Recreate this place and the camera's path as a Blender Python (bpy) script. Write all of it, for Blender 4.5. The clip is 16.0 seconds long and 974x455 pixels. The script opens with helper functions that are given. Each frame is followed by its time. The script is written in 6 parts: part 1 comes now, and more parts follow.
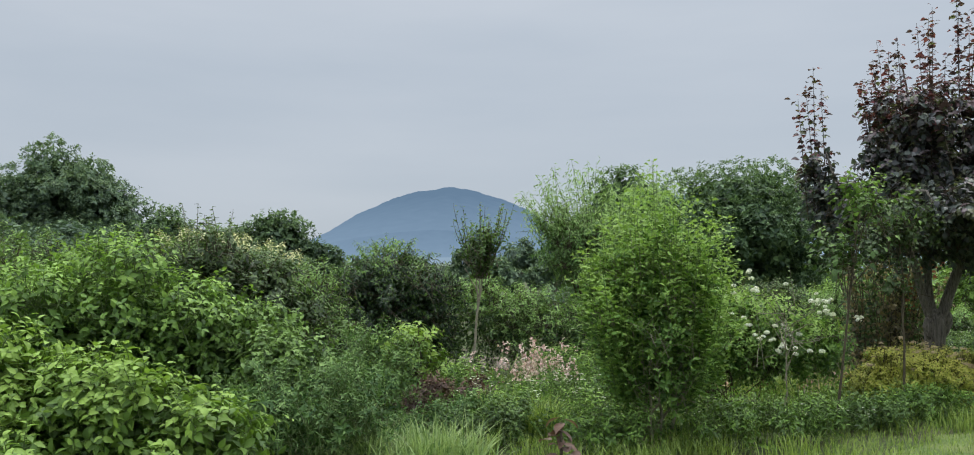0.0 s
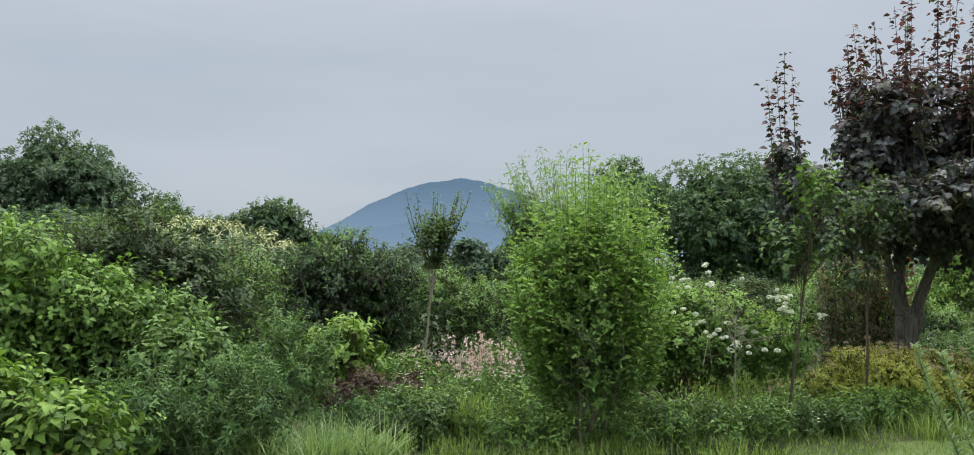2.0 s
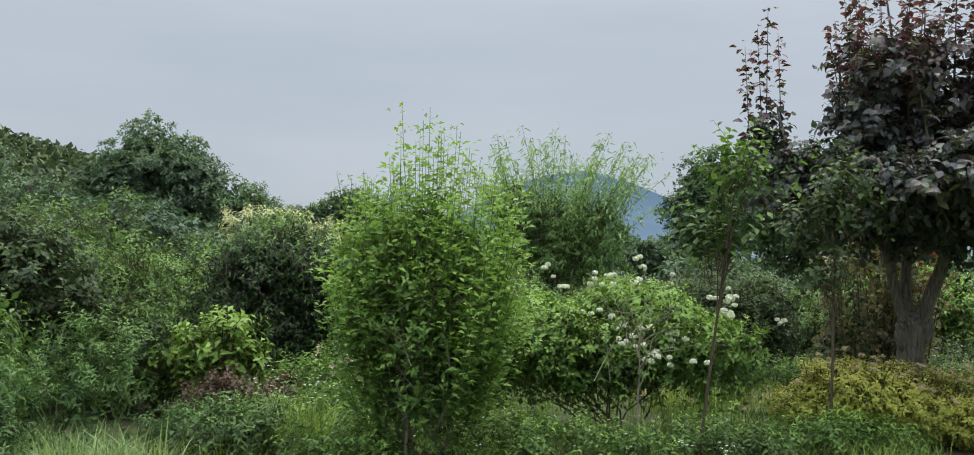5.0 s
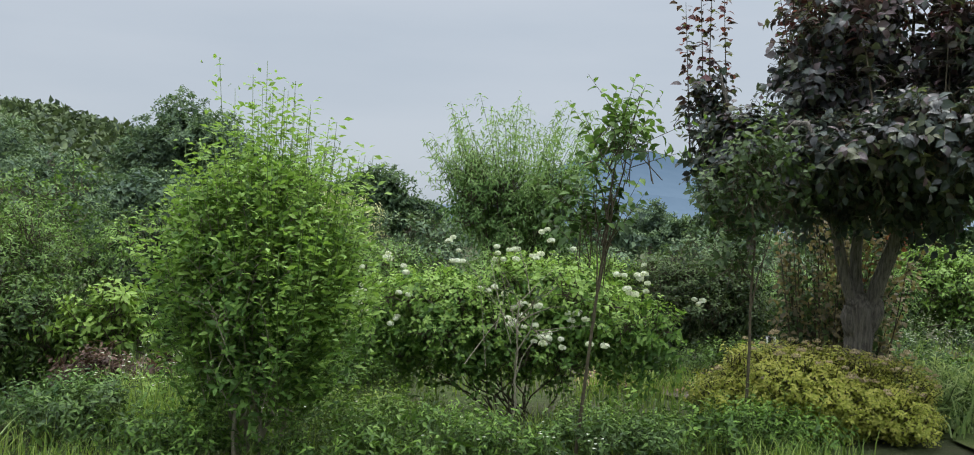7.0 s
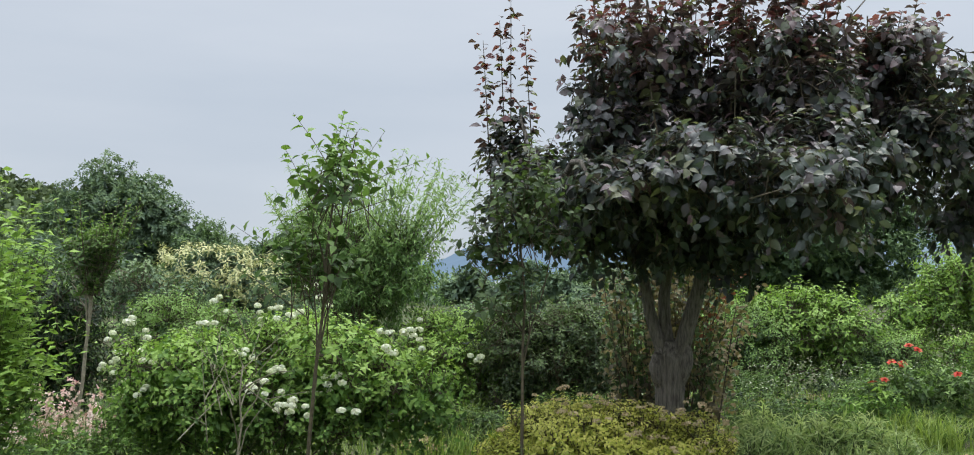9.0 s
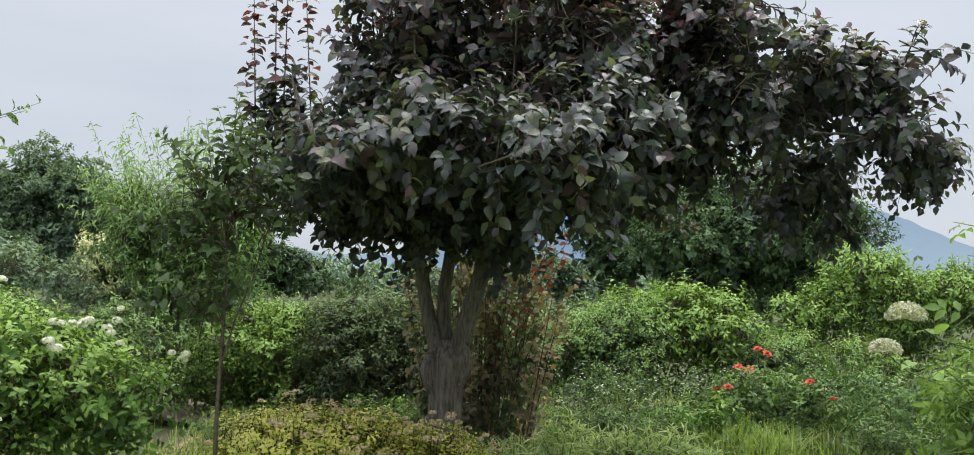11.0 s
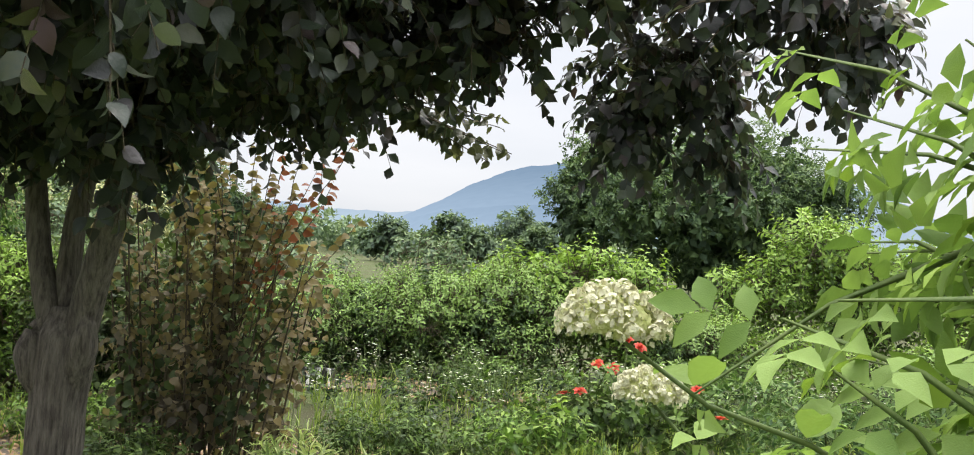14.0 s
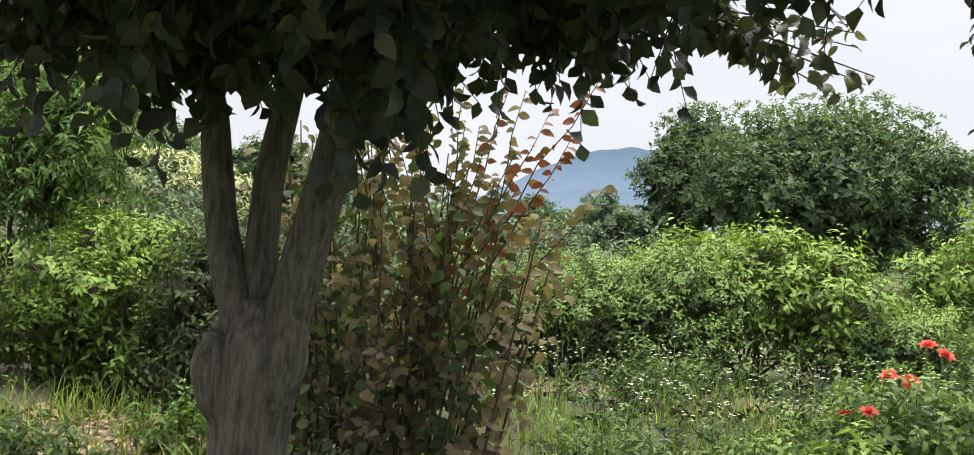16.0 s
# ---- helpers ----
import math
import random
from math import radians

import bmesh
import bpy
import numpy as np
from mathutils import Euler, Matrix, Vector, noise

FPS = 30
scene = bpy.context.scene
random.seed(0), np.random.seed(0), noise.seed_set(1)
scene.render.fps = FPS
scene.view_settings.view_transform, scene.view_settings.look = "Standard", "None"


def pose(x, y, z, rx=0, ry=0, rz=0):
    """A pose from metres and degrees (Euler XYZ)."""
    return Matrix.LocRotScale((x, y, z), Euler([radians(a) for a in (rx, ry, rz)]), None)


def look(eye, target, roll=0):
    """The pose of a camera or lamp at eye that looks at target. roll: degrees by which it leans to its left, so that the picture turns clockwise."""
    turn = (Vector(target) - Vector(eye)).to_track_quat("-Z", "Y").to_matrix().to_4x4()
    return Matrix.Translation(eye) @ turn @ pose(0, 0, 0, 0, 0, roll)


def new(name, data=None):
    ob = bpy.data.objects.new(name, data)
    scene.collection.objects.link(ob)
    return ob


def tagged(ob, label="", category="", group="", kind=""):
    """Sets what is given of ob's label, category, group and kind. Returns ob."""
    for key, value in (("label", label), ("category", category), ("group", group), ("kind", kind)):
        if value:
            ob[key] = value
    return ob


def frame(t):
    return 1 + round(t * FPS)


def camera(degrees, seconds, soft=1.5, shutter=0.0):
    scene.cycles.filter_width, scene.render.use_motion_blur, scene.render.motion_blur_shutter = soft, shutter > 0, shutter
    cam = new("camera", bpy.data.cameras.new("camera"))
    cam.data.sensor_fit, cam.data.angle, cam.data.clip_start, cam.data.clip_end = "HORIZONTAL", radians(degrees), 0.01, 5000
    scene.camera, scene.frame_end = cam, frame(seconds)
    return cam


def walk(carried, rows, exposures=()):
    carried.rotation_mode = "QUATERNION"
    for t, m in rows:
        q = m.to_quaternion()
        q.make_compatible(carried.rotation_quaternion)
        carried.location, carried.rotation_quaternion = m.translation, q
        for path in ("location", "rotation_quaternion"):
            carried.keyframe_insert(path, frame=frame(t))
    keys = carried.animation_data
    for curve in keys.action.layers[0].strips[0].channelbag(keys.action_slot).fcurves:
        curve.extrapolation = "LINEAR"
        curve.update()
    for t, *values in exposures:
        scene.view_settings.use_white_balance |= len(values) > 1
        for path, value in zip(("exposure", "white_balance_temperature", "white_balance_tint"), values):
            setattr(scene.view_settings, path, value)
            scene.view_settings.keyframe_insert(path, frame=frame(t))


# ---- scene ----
cam = camera(57.1, 16.0, soft=1.0)
METRES, EYE, TILT, LEAN, TURN = 12.5, 1.45, 3.0, 0.0, 0.0
ROWS = [
    (0.0, 0.0, 0.0, 0.0, 0.0, 0.0, -0.0),
    (0.5, -0.0005, 0.0027, -0.0014, -0.72, -0.42, -0.02),
    (1.0, 0.018, 0.0107, -0.0015, -1.35, -0.56, -0.06),
    (1.5, 0.0395, 0.02, 0.0008, -1.1, -0.55, -0.91),
    (2.0, 0.0558, 0.038, -0.0026, 0.75, -0.54, -0.75),
    (2.5, 0.0739, 0.0556, -0.0034, 3.07, -0.62, 0.71),
    (3.0, 0.1036, 0.0697, -0.0044, 4.26, -0.72, 0.84),
    (3.5, 0.1297, 0.0874, -0.0056, 5.13, -0.95, 0.84),
    (4.0, 0.1547, 0.1106, -0.0054, 5.81, -0.85, 0.46),
    (6.5, 0.2833, 0.1915, -0.0089, 11.91, -2.27, -2.07),
    (7.0, 0.3003, 0.209, -0.0108, 11.69, -2.6, -1.3),
    (7.5, 0.3196, 0.2284, -0.0091, 10.05, -1.01, 0.55),
    (8.0, 0.3471, 0.2418, -0.0108, 9.71, 0.64, 1.83),
    (10.5, 0.4869, 0.3419, -0.017, 7.98, 0.86, -1.7),
    (11.0, 0.5133, 0.3712, -0.021, 7.43, 0.6, -0.62),
    (11.5, 0.5362, 0.397, -0.0217, 7.05, -0.75, -0.43),
    (12.0, 0.558, 0.4318, -0.0255, 5.37, -2.25, 1.08),
    (12.5, 0.5833, 0.4659, -0.0295, 3.96, -5.68, 3.4),
    (13.0, 0.5972, 0.5038, -0.0305, 4.48, -6.63, -1.28),
    (13.5, 0.6015, 0.5405, -0.0268, 6.04, -2.28, -2.22),
    (14.0, 0.606, 0.5744, -0.0324, 7.3, -1.8, -3.68),
    (14.5, 0.5892, 0.6037, -0.0379, 8.09, -1.91, -3.55),
    (15.0, 0.569, 0.628, -0.0376, 8.08, -1.93, -3.46),
    (15.5, 0.5485, 0.6511, -0.0425, 9.32, -2.33, -3.43),
    (16.0, 0.5216, 0.6613, -0.046, 11.65, -3.07, -3.59),
]
walk(cam, [(t, pose(0, 0, EYE, TILT, LEAN, TURN) @ pose(METRES * x, METRES * y, METRES * z, 90 + pitch, roll, yaw)) for t, x, y, z, yaw, pitch, roll in ROWS],
     exposures=[(0.0, 0.05, 6400, 10), (4.0, 0.05, 6400, 10), (8.0, 0.18, 6400, 10.5), (10.5, 0.36, 6550, 12), (12.0, 0.55, 6800, 13), (13.0, 0.79, 7000, 14), (16.0, 0.77, 7050, 15)])
# ---------------------------------------------------------------- light
world = bpy.data.worlds.new("overcast_sky")
scene.world = world
world.use_nodes = True
wn, wl = world.node_tree.nodes, world.node_tree.links
wn.clear()
w_out = wn.new("ShaderNodeOutputWorld")
w_bg = wn.new("ShaderNodeBackground")
w_sky = wn.new("ShaderNodeTexSky")
w_sky.sky_type = "NISHITA"
w_sky.sun_disc = False
w_sky.sun_elevation, w_sky.sun_rotation = radians(65), radians(30)
w_co = wn.new("ShaderNodeTexCoord")
w_sep = wn.new("ShaderNodeSeparateXYZ")
w_noise = wn.new("ShaderNodeTexNoise")
w_map = wn.new("ShaderNodeMapping")
w_map.inputs["Scale"].default_value = (1.2, 1.2, 6.0)
w_noise.inputs["Scale"].default_value = 1.6
w_noise.inputs["Detail"].default_value = 5
w_cloud = wn.new("ShaderNodeValToRGB")
w_cloud.color_ramp.elements[0].position, w_cloud.color_ramp.elements[0].color = 0.3, (4.5, 5.1, 5.8, 1)
w_cloud.color_ramp.elements[1].position, w_cloud.color_ramp.elements[1].color = 0.7, (5.3, 5.8, 6.4, 1)
w_up = wn.new("ShaderNodeValToRGB")
w_up.color_ramp.elements[0].position, w_up.color_ramp.elements[0].color = 0.0, (0.93, 0.93, 0.93, 1)
w_up.color_ramp.elements[1].position, w_up.color_ramp.elements[1].color = 0.38, (1.1, 1.08, 1.06, 1)
w_top = w_up.color_ramp.elements.new(1.0)
w_top.color = (7.6, 7.35, 6.7, 1)
w_mul = wn.new("ShaderNodeMix")
w_mul.data_type, w_mul.blend_type = "RGBA", "MULTIPLY"
w_mul.inputs["Factor"].default_value = 1.0
w_mix = wn.new("ShaderNodeMix")
w_mix.data_type = "RGBA"
w_mix.inputs["Factor"].default_value = 0.92
wl.new(w_co.outputs["Generated"], w_sep.inputs[0])
wl.new(w_co.outputs["Generated"], w_map.inputs[0])
wl.new(w_map.outputs[0], w_noise.inputs["Vector"])
wl.new(w_noise.outputs[0], w_cloud.inputs[0])
wl.new(w_sep.outputs["Z"], w_up.inputs[0])
wl.new(w_cloud.outputs[0], w_mul.inputs["A"])
wl.new(w_up.outputs[0], w_mul.inputs["B"])
wl.new(w_sky.outputs[0], w_mix.inputs["A"])
wl.new(w_mul.outputs["Result"], w_mix.inputs["B"])
wl.new(w_mix.outputs["Result"], w_bg.inputs["Color"])
w_bg.inputs["Strength"].default_value = 0.1
wl.new(w_bg.outputs[0], w_out.inputs["Surface"])

sun = new("sun", bpy.data.lights.new("sun", "SUN"))
sun.data.energy, sun.data.angle, sun.data.color = 1.5, radians(14), (1.0, 0.97, 0.92)
sun.matrix_world = look((7, 12, 30), (0, 0, 0))

# ---------------------------------------------------------------- materials


def node_material(name):
    m = bpy.data.materials.new(name)
    m.use_nodes = True
    nt = m.node_tree
    nt.nodes.clear()
    return m, nt.nodes, nt.links


def leaf_material(name, old, mid, young, shine=0.52, through_light=0.28, noise_scale=2.5, gloss=0.22):
    """Leaves: tint by single leaf, by patch and by age of the shoot; light passes through them."""
    m, n, l = node_material(name)
    out = n.new("ShaderNodeOutputMaterial")
    geo = n.new("ShaderNodeNewGeometry")
    tc = n.new("ShaderNodeTexCoord")
    no = n.new("ShaderNodeTexNoise")
    no.inputs["Scale"].default_value, no.inputs["Detail"].default_value = noise_scale, 3
    l.new(tc.outputs["Object"], no.inputs["Vector"])
    at = n.new("ShaderNodeAttribute")
    at.attribute_name = "youth"
    add = n.new("ShaderNodeMath")
    add.operation = "MULTIPLY_ADD"
    add.inputs[1].default_value, add.inputs[2].default_value = 0.5, -0.25
    l.new(geo.outputs["Random Per Island"], add.inputs[0])
    add2 = n.new("ShaderNodeMath")
    add2.operation = "MULTIPLY_ADD"
    add2.inputs[1].default_value = 0.5
    l.new(no.outputs[0], add2.inputs[0])
    l.new(add.outputs[0], add2.inputs[2])
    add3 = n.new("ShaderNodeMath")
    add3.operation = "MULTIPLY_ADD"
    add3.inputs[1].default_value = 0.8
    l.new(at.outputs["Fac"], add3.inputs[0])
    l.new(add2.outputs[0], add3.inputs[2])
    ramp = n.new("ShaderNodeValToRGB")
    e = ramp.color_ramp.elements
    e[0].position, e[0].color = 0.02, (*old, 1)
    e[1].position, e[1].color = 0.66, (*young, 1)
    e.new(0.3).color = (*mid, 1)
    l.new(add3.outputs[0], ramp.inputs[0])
    bs = n.new("ShaderNodeBsdfPrincipled")
    bs.inputs["Roughness"].default_value = shine
    bs.inputs["Specular IOR Level"].default_value = gloss
    l.new(ramp.outputs[0], bs.inputs["Base Color"])
    fine = n.new("ShaderNodeTexNoise")
    fine.inputs["Scale"].default_value = 90
    l.new(tc.outputs["Object"], fine.inputs["Vector"])
    bump = n.new("ShaderNodeBump")
    bump.inputs["Strength"].default_value, bump.inputs["Distance"].default_value = 0.25, 0.01
    l.new(fine.outputs[0], bump.inputs["Height"])
    l.new(bump.outputs[0], bs.inputs["Normal"])
    tr = n.new("ShaderNodeBsdfTranslucent")
    warm = n.new("ShaderNodeMix")
    warm.data_type, warm.blend_type = "RGBA", "MULTIPLY"
    warm.inputs["Factor"].default_value = 1.0
    warm.inputs["B"].default_value = (1.2, 1.3, 0.75, 1)
    l.new(ramp.outputs[0], warm.inputs["A"])
    l.new(warm.outputs["Result"], tr.inputs["Color"])
    mx = n.new("ShaderNodeMixShader")
    mx.inputs[0].default_value = through_light
    l.new(bs.outputs[0], mx.inputs[1])
    l.new(tr.outputs[0], mx.inputs[2])
    l.new(mx.outputs[0], out.inputs["Surface"])
    return m


def rough_material(name, a, b, scale=8, rough=0.9, bump=0.4, distance=0.02, stretch=(1, 1, 1), c=None, patch=0.0, cracks=0.0):
    """Bark, soil, stone: two tints in two scales of noise with relief."""
    m, n, l = node_material(name)
    out = n.new("ShaderNodeOutputMaterial")
    tc = n.new("ShaderNodeTexCoord")
    mp = n.new("ShaderNodeMapping")
    mp.inputs["Scale"].default_value = stretch
    l.new(tc.outputs["Object"], mp.inputs[0])
    n1 = n.new("ShaderNodeTexNoise")
    n1.inputs["Scale"].default_value, n1.inputs["Detail"].default_value, n1.inputs["Roughness"].default_value = scale, 8, 0.7
    l.new(mp.outputs[0], n1.inputs["Vector"])
    r1 = n.new("ShaderNodeValToRGB")
    r1.color_ramp.elements[0].position, r1.color_ramp.elements[0].color = 0.35, (*a, 1)
    r1.color_ramp.elements[1].position, r1.color_ramp.elements[1].color = 0.68, (*b, 1)
    l.new(n1.outputs[0], r1.inputs[0])
    colour = r1.outputs[0]
    if c:
        n2 = n.new("ShaderNodeTexNoise")
        n2.inputs["Scale"].default_value, n2.inputs["Detail"].default_value = patch, 4
        l.new(tc.outputs["Object"], n2.inputs["Vector"])
        r2 = n.new("ShaderNodeValToRGB")
        r2.color_ramp.elements[0].position, r2.color_ramp.elements[1].position = 0.42, 0.6
        l.new(n2.outputs[0], r2.inputs[0])
        mc = n.new("ShaderNodeMix")
        mc.data_type = "RGBA"
        mc.inputs["B"].default_value = (*c, 1)
        l.new(r2.outputs[0], mc.inputs["Factor"])
        l.new(colour, mc.inputs["A"])
        colour = mc.outputs["Result"]
    height = n1.outputs[0]
    if cracks:
        vo = n.new("ShaderNodeTexVoronoi")
        vo.feature = "DISTANCE_TO_EDGE"
        vo.inputs["Scale"].default_value = cracks
        wob = n.new("ShaderNodeVectorMath")
        wob.operation = "MULTIPLY_ADD"
        wob.inputs[1].default_value = (0.14, 0.14, 0.14)
        l.new(n1.outputs["Color"], wob.inputs[0])
        l.new(mp.outputs[0], wob.inputs[2])
        l.new(wob.outputs[0], vo.inputs["Vector"])
        r3 = n.new("ShaderNodeValToRGB")
        r3.color_ramp.elements[0].color = (0.6, 0.58, 0.56, 1)
        r3.color_ramp.elements[1].position = 0.1
        l.new(vo.outputs["Distance"], r3.inputs[0])
        dk = n.new("ShaderNodeMix")
        dk.data_type, dk.blend_type = "RGBA", "MULTIPLY"
        dk.inputs["Factor"].default_value = 1.0
        l.new(colour, dk.inputs["A"])
        l.new(r3.outputs[0], dk.inputs["B"])
        colour = dk.outputs["Result"]
        hh = n.new("ShaderNodeMath")
        hh.operation = "MULTIPLY_ADD"
        hh.inputs[1].default_value = 0.5
        l.new(n1.outputs[0], hh.inputs[0])
        l.new(r3.outputs[0], hh.inputs[2])
        height = hh.outputs[0]
    bs = n.new("ShaderNodeBsdfPrincipled")
    bs.inputs["Roughness"].default_value = rough
    bs.inputs["Specular IOR Level"].default_value = 0.25
    l.new(colour, bs.inputs["Base Color"])
    bp = n.new("ShaderNodeBump")
    bp.inputs["Strength"].default_value, bp.inputs["Distance"].default_value = bump, distance
    l.new(height, bp.inputs["Height"])
    l.new(bp.outputs[0], bs.inputs["Normal"])
    l.new(bs.outputs[0], out.inputs["Surface"])
    return m


def painted_haze_material(name, low, high, z0, z1, glow):
    """A far backdrop of wooded slopes, haze painted into its self-glowing colour."""
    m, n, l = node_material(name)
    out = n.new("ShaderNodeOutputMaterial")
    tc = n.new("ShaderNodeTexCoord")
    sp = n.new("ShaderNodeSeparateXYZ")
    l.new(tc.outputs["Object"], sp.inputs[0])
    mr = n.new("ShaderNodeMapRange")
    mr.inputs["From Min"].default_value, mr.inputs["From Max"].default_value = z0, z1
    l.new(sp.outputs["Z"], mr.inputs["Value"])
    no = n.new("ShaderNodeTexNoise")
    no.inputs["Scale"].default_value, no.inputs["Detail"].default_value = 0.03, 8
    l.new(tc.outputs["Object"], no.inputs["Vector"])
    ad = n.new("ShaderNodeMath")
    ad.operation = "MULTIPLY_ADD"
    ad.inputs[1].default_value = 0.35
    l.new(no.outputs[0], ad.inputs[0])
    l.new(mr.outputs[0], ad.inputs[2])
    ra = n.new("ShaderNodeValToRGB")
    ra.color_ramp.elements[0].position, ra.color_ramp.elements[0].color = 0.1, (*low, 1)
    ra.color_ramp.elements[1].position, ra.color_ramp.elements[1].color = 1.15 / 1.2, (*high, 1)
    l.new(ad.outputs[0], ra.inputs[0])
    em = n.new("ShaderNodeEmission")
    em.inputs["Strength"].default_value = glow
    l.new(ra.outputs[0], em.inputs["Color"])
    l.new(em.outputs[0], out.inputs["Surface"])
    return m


M_PURPLE = leaf_material("purple_leaves", (0.026, 0.028, 0.032), (0.050, 0.053, 0.058), (0.095, 0.056, 0.064), 0.45, 0.25, gloss=0.55)
M_PURPLE_GREEN = leaf_material("dark_bronze_green_leaves", (0.030, 0.041, 0.037), (0.060, 0.080, 0.067), (0.118, 0.122, 0.064), 0.42, 0.4, gloss=0.55)
M_PURPLE_RED = leaf_material("red_purple_young_leaves", (0.040, 0.028, 0.034), (0.080, 0.038, 0.046), (0.150, 0.050, 0.060), 0.42, 0.45, gloss=0.45)
M_LIME = leaf_material("lime_green_leaves", (0.055, 0.108, 0.030), (0.128, 0.228, 0.054), (0.245, 0.360, 0.088), 0.55, 0.35)
M_ELDER = leaf_material("pale_elder_leaves", (0.072, 0.124, 0.036), (0.128, 0.208, 0.058), (0.210, 0.305, 0.095), 0.6, 0.4, gloss=0.12)
M_FRESH = leaf_material("fresh_green_leaves", (0.037, 0.070, 0.018), (0.096, 0.176, 0.033), (0.205, 0.320, 0.064))
M_BROAD = leaf_material("broad_yellow_green_leaves", (0.050, 0.090, 0.022), (0.115, 0.195, 0.035), (0.220, 0.325, 0.063), 0.5)
M_MID = leaf_material("mid_green_leaves", (0.028, 0.052, 0.018), (0.067, 0.120, 0.031), (0.155, 0.245, 0.060))
M_DARK = leaf_material("dark_green_leaves", (0.010, 0.021, 0.010), (0.022, 0.046, 0.016), (0.150, 0.255, 0.055), 0.4)
M_HEDGE = leaf_material("hedge_leaves", (0.030, 0.058, 0.024), (0.068, 0.120, 0.042), (0.180, 0.285, 0.080), 0.5)
M_DEEP = leaf_material("deep_green_foliage", (0.026, 0.050, 0.030), (0.062, 0.105, 0.050), (0.135, 0.205, 0.078), 0.55, 0.2, 0.6)
M_SPREAD = leaf_material("layered_green_foliage", (0.030, 0.058, 0.032), (0.074, 0.125, 0.056), (0.150, 0.225, 0.085), 0.55, 0.2, 0.6)
# lighter, bluer green: the haze of distance is mixed into the leaf colour
M_HAZEGREEN = leaf_material("haze_tinted_foliage", (0.050, 0.080, 0.058), (0.088, 0.138, 0.080), (0.155, 0.215, 0.105), 0.6, 0.2, 0.5)
M_SILVER = leaf_material("grey_green_willow_leaves", (0.050, 0.100, 0.030), (0.120, 0.215, 0.060), (0.250, 0.360, 0.130), 0.45)
M_GOLD = leaf_material("golden_leaves", (0.190, 0.220, 0.040), (0.320, 0.345, 0.055), (0.450, 0.430, 0.110), 0.55)
M_OLIVE = leaf_material("olive_green_leaves", (0.020, 0.034, 0.016), (0.048, 0.076, 0.030), (0.100, 0.145, 0.050))
M_BRONZE = leaf_material("bronze_red_leaves", (0.085, 0.076, 0.060), (0.165, 0.140, 0.094), (0.240, 0.190, 0.095), 0.5, 0.42)
M_REDTIP = leaf_material("red_orange_young_leaves", (0.120, 0.125, 0.035), (0.200, 0.140, 0.050), (0.290, 0.100, 0.065), 0.45, 0.4)
M_BLUEGREEN = leaf_material("feathery_grey_green_leaves", (0.036, 0.080, 0.028), (0.085, 0.155, 0.046), (0.165, 0.255, 0.080), 0.6)
M_GRASS = leaf_material("grass_blades", (0.050, 0.090, 0.022), (0.115, 0.180, 0.040), (0.240, 0.310, 0.075), 0.5, 0.35)
M_PALEGRASS = leaf_material("pale_striped_grass", (0.065, 0.120, 0.040), (0.130, 0.205, 0.068), (0.270, 0.345, 0.140), 0.5, 0.35)
M_BAMBOO = leaf_material("light_bamboo_grass", (0.095, 0.155, 0.060), (0.190, 0.275, 0.100), (0.370, 0.440, 0.200), 0.5, 0.4)
M_FROND = leaf_material("pale_feathery_fronds", (0.095, 0.148, 0.064), (0.158, 0.230, 0.104), (0.245, 0.320, 0.160), 0.65, 0.3)
M_SEEDLING = leaf_material("dark_red_brown_leaves", (0.040, 0.026, 0.022), (0.075, 0.045, 0.036), (0.130, 0.075, 0.055), 0.5, 0.25)
M_DRY = leaf_material("dry_brown_leaves", (0.1, 0.06, 0.035), (0.2, 0.125, 0.075), (0.36, 0.24, 0.15), 0.7, 0.15)
M_WHITE = leaf_material("white_petals", (0.5, 0.5, 0.38), (0.62, 0.62, 0.53), (0.7, 0.7, 0.65), 0.6, 0.3)
M_CREAM = leaf_material("cream_florets", (0.380, 0.360, 0.240), (0.480, 0.460, 0.340), (0.560, 0.540, 0.430), 0.6, 0.25)
M_CREAMGREEN = leaf_material("greenish_cream_florets", (0.26, 0.3, 0.1), (0.37, 0.4, 0.16), (0.48, 0.49, 0.25), 0.6, 0.3)
M_CATKIN = leaf_material("cream_catkins", (0.26, 0.28, 0.12), (0.38, 0.39, 0.19), (0.5, 0.49, 0.28), 0.7, 0.2)
M_PINK = leaf_material("pink_white_petals", (0.42, 0.20, 0.24), (0.58, 0.36, 0.39), (0.68, 0.54, 0.54), 0.6, 0.3)
M_RED = leaf_material("coral_red_petals", (0.330, 0.025, 0.020), (0.500, 0.045, 0.035), (0.600, 0.090, 0.060), 0.5, 0.3)
M_ROSY = leaf_material("rosy_brown_seed_heads", (0.300, 0.240, 0.110), (0.400, 0.310, 0.170), (0.470, 0.370, 0.250), 0.8, 0.1)
M_BARK = rough_material("grey_brown_bark", (0.06, 0.052, 0.045), (0.26, 0.23, 0.2), 55, 0.9, 1.0, 0.03, (1, 1, 0.13))
M_TWIG = rough_material("twig_bark", (0.05, 0.04, 0.026), (0.11, 0.09, 0.06), 30, 0.85, 0.4, 0.01)
M_STEM = rough_material("green_stem", (0.06, 0.1, 0.03), (0.12, 0.16, 0.05), 20, 0.6, 0.3, 0.01)
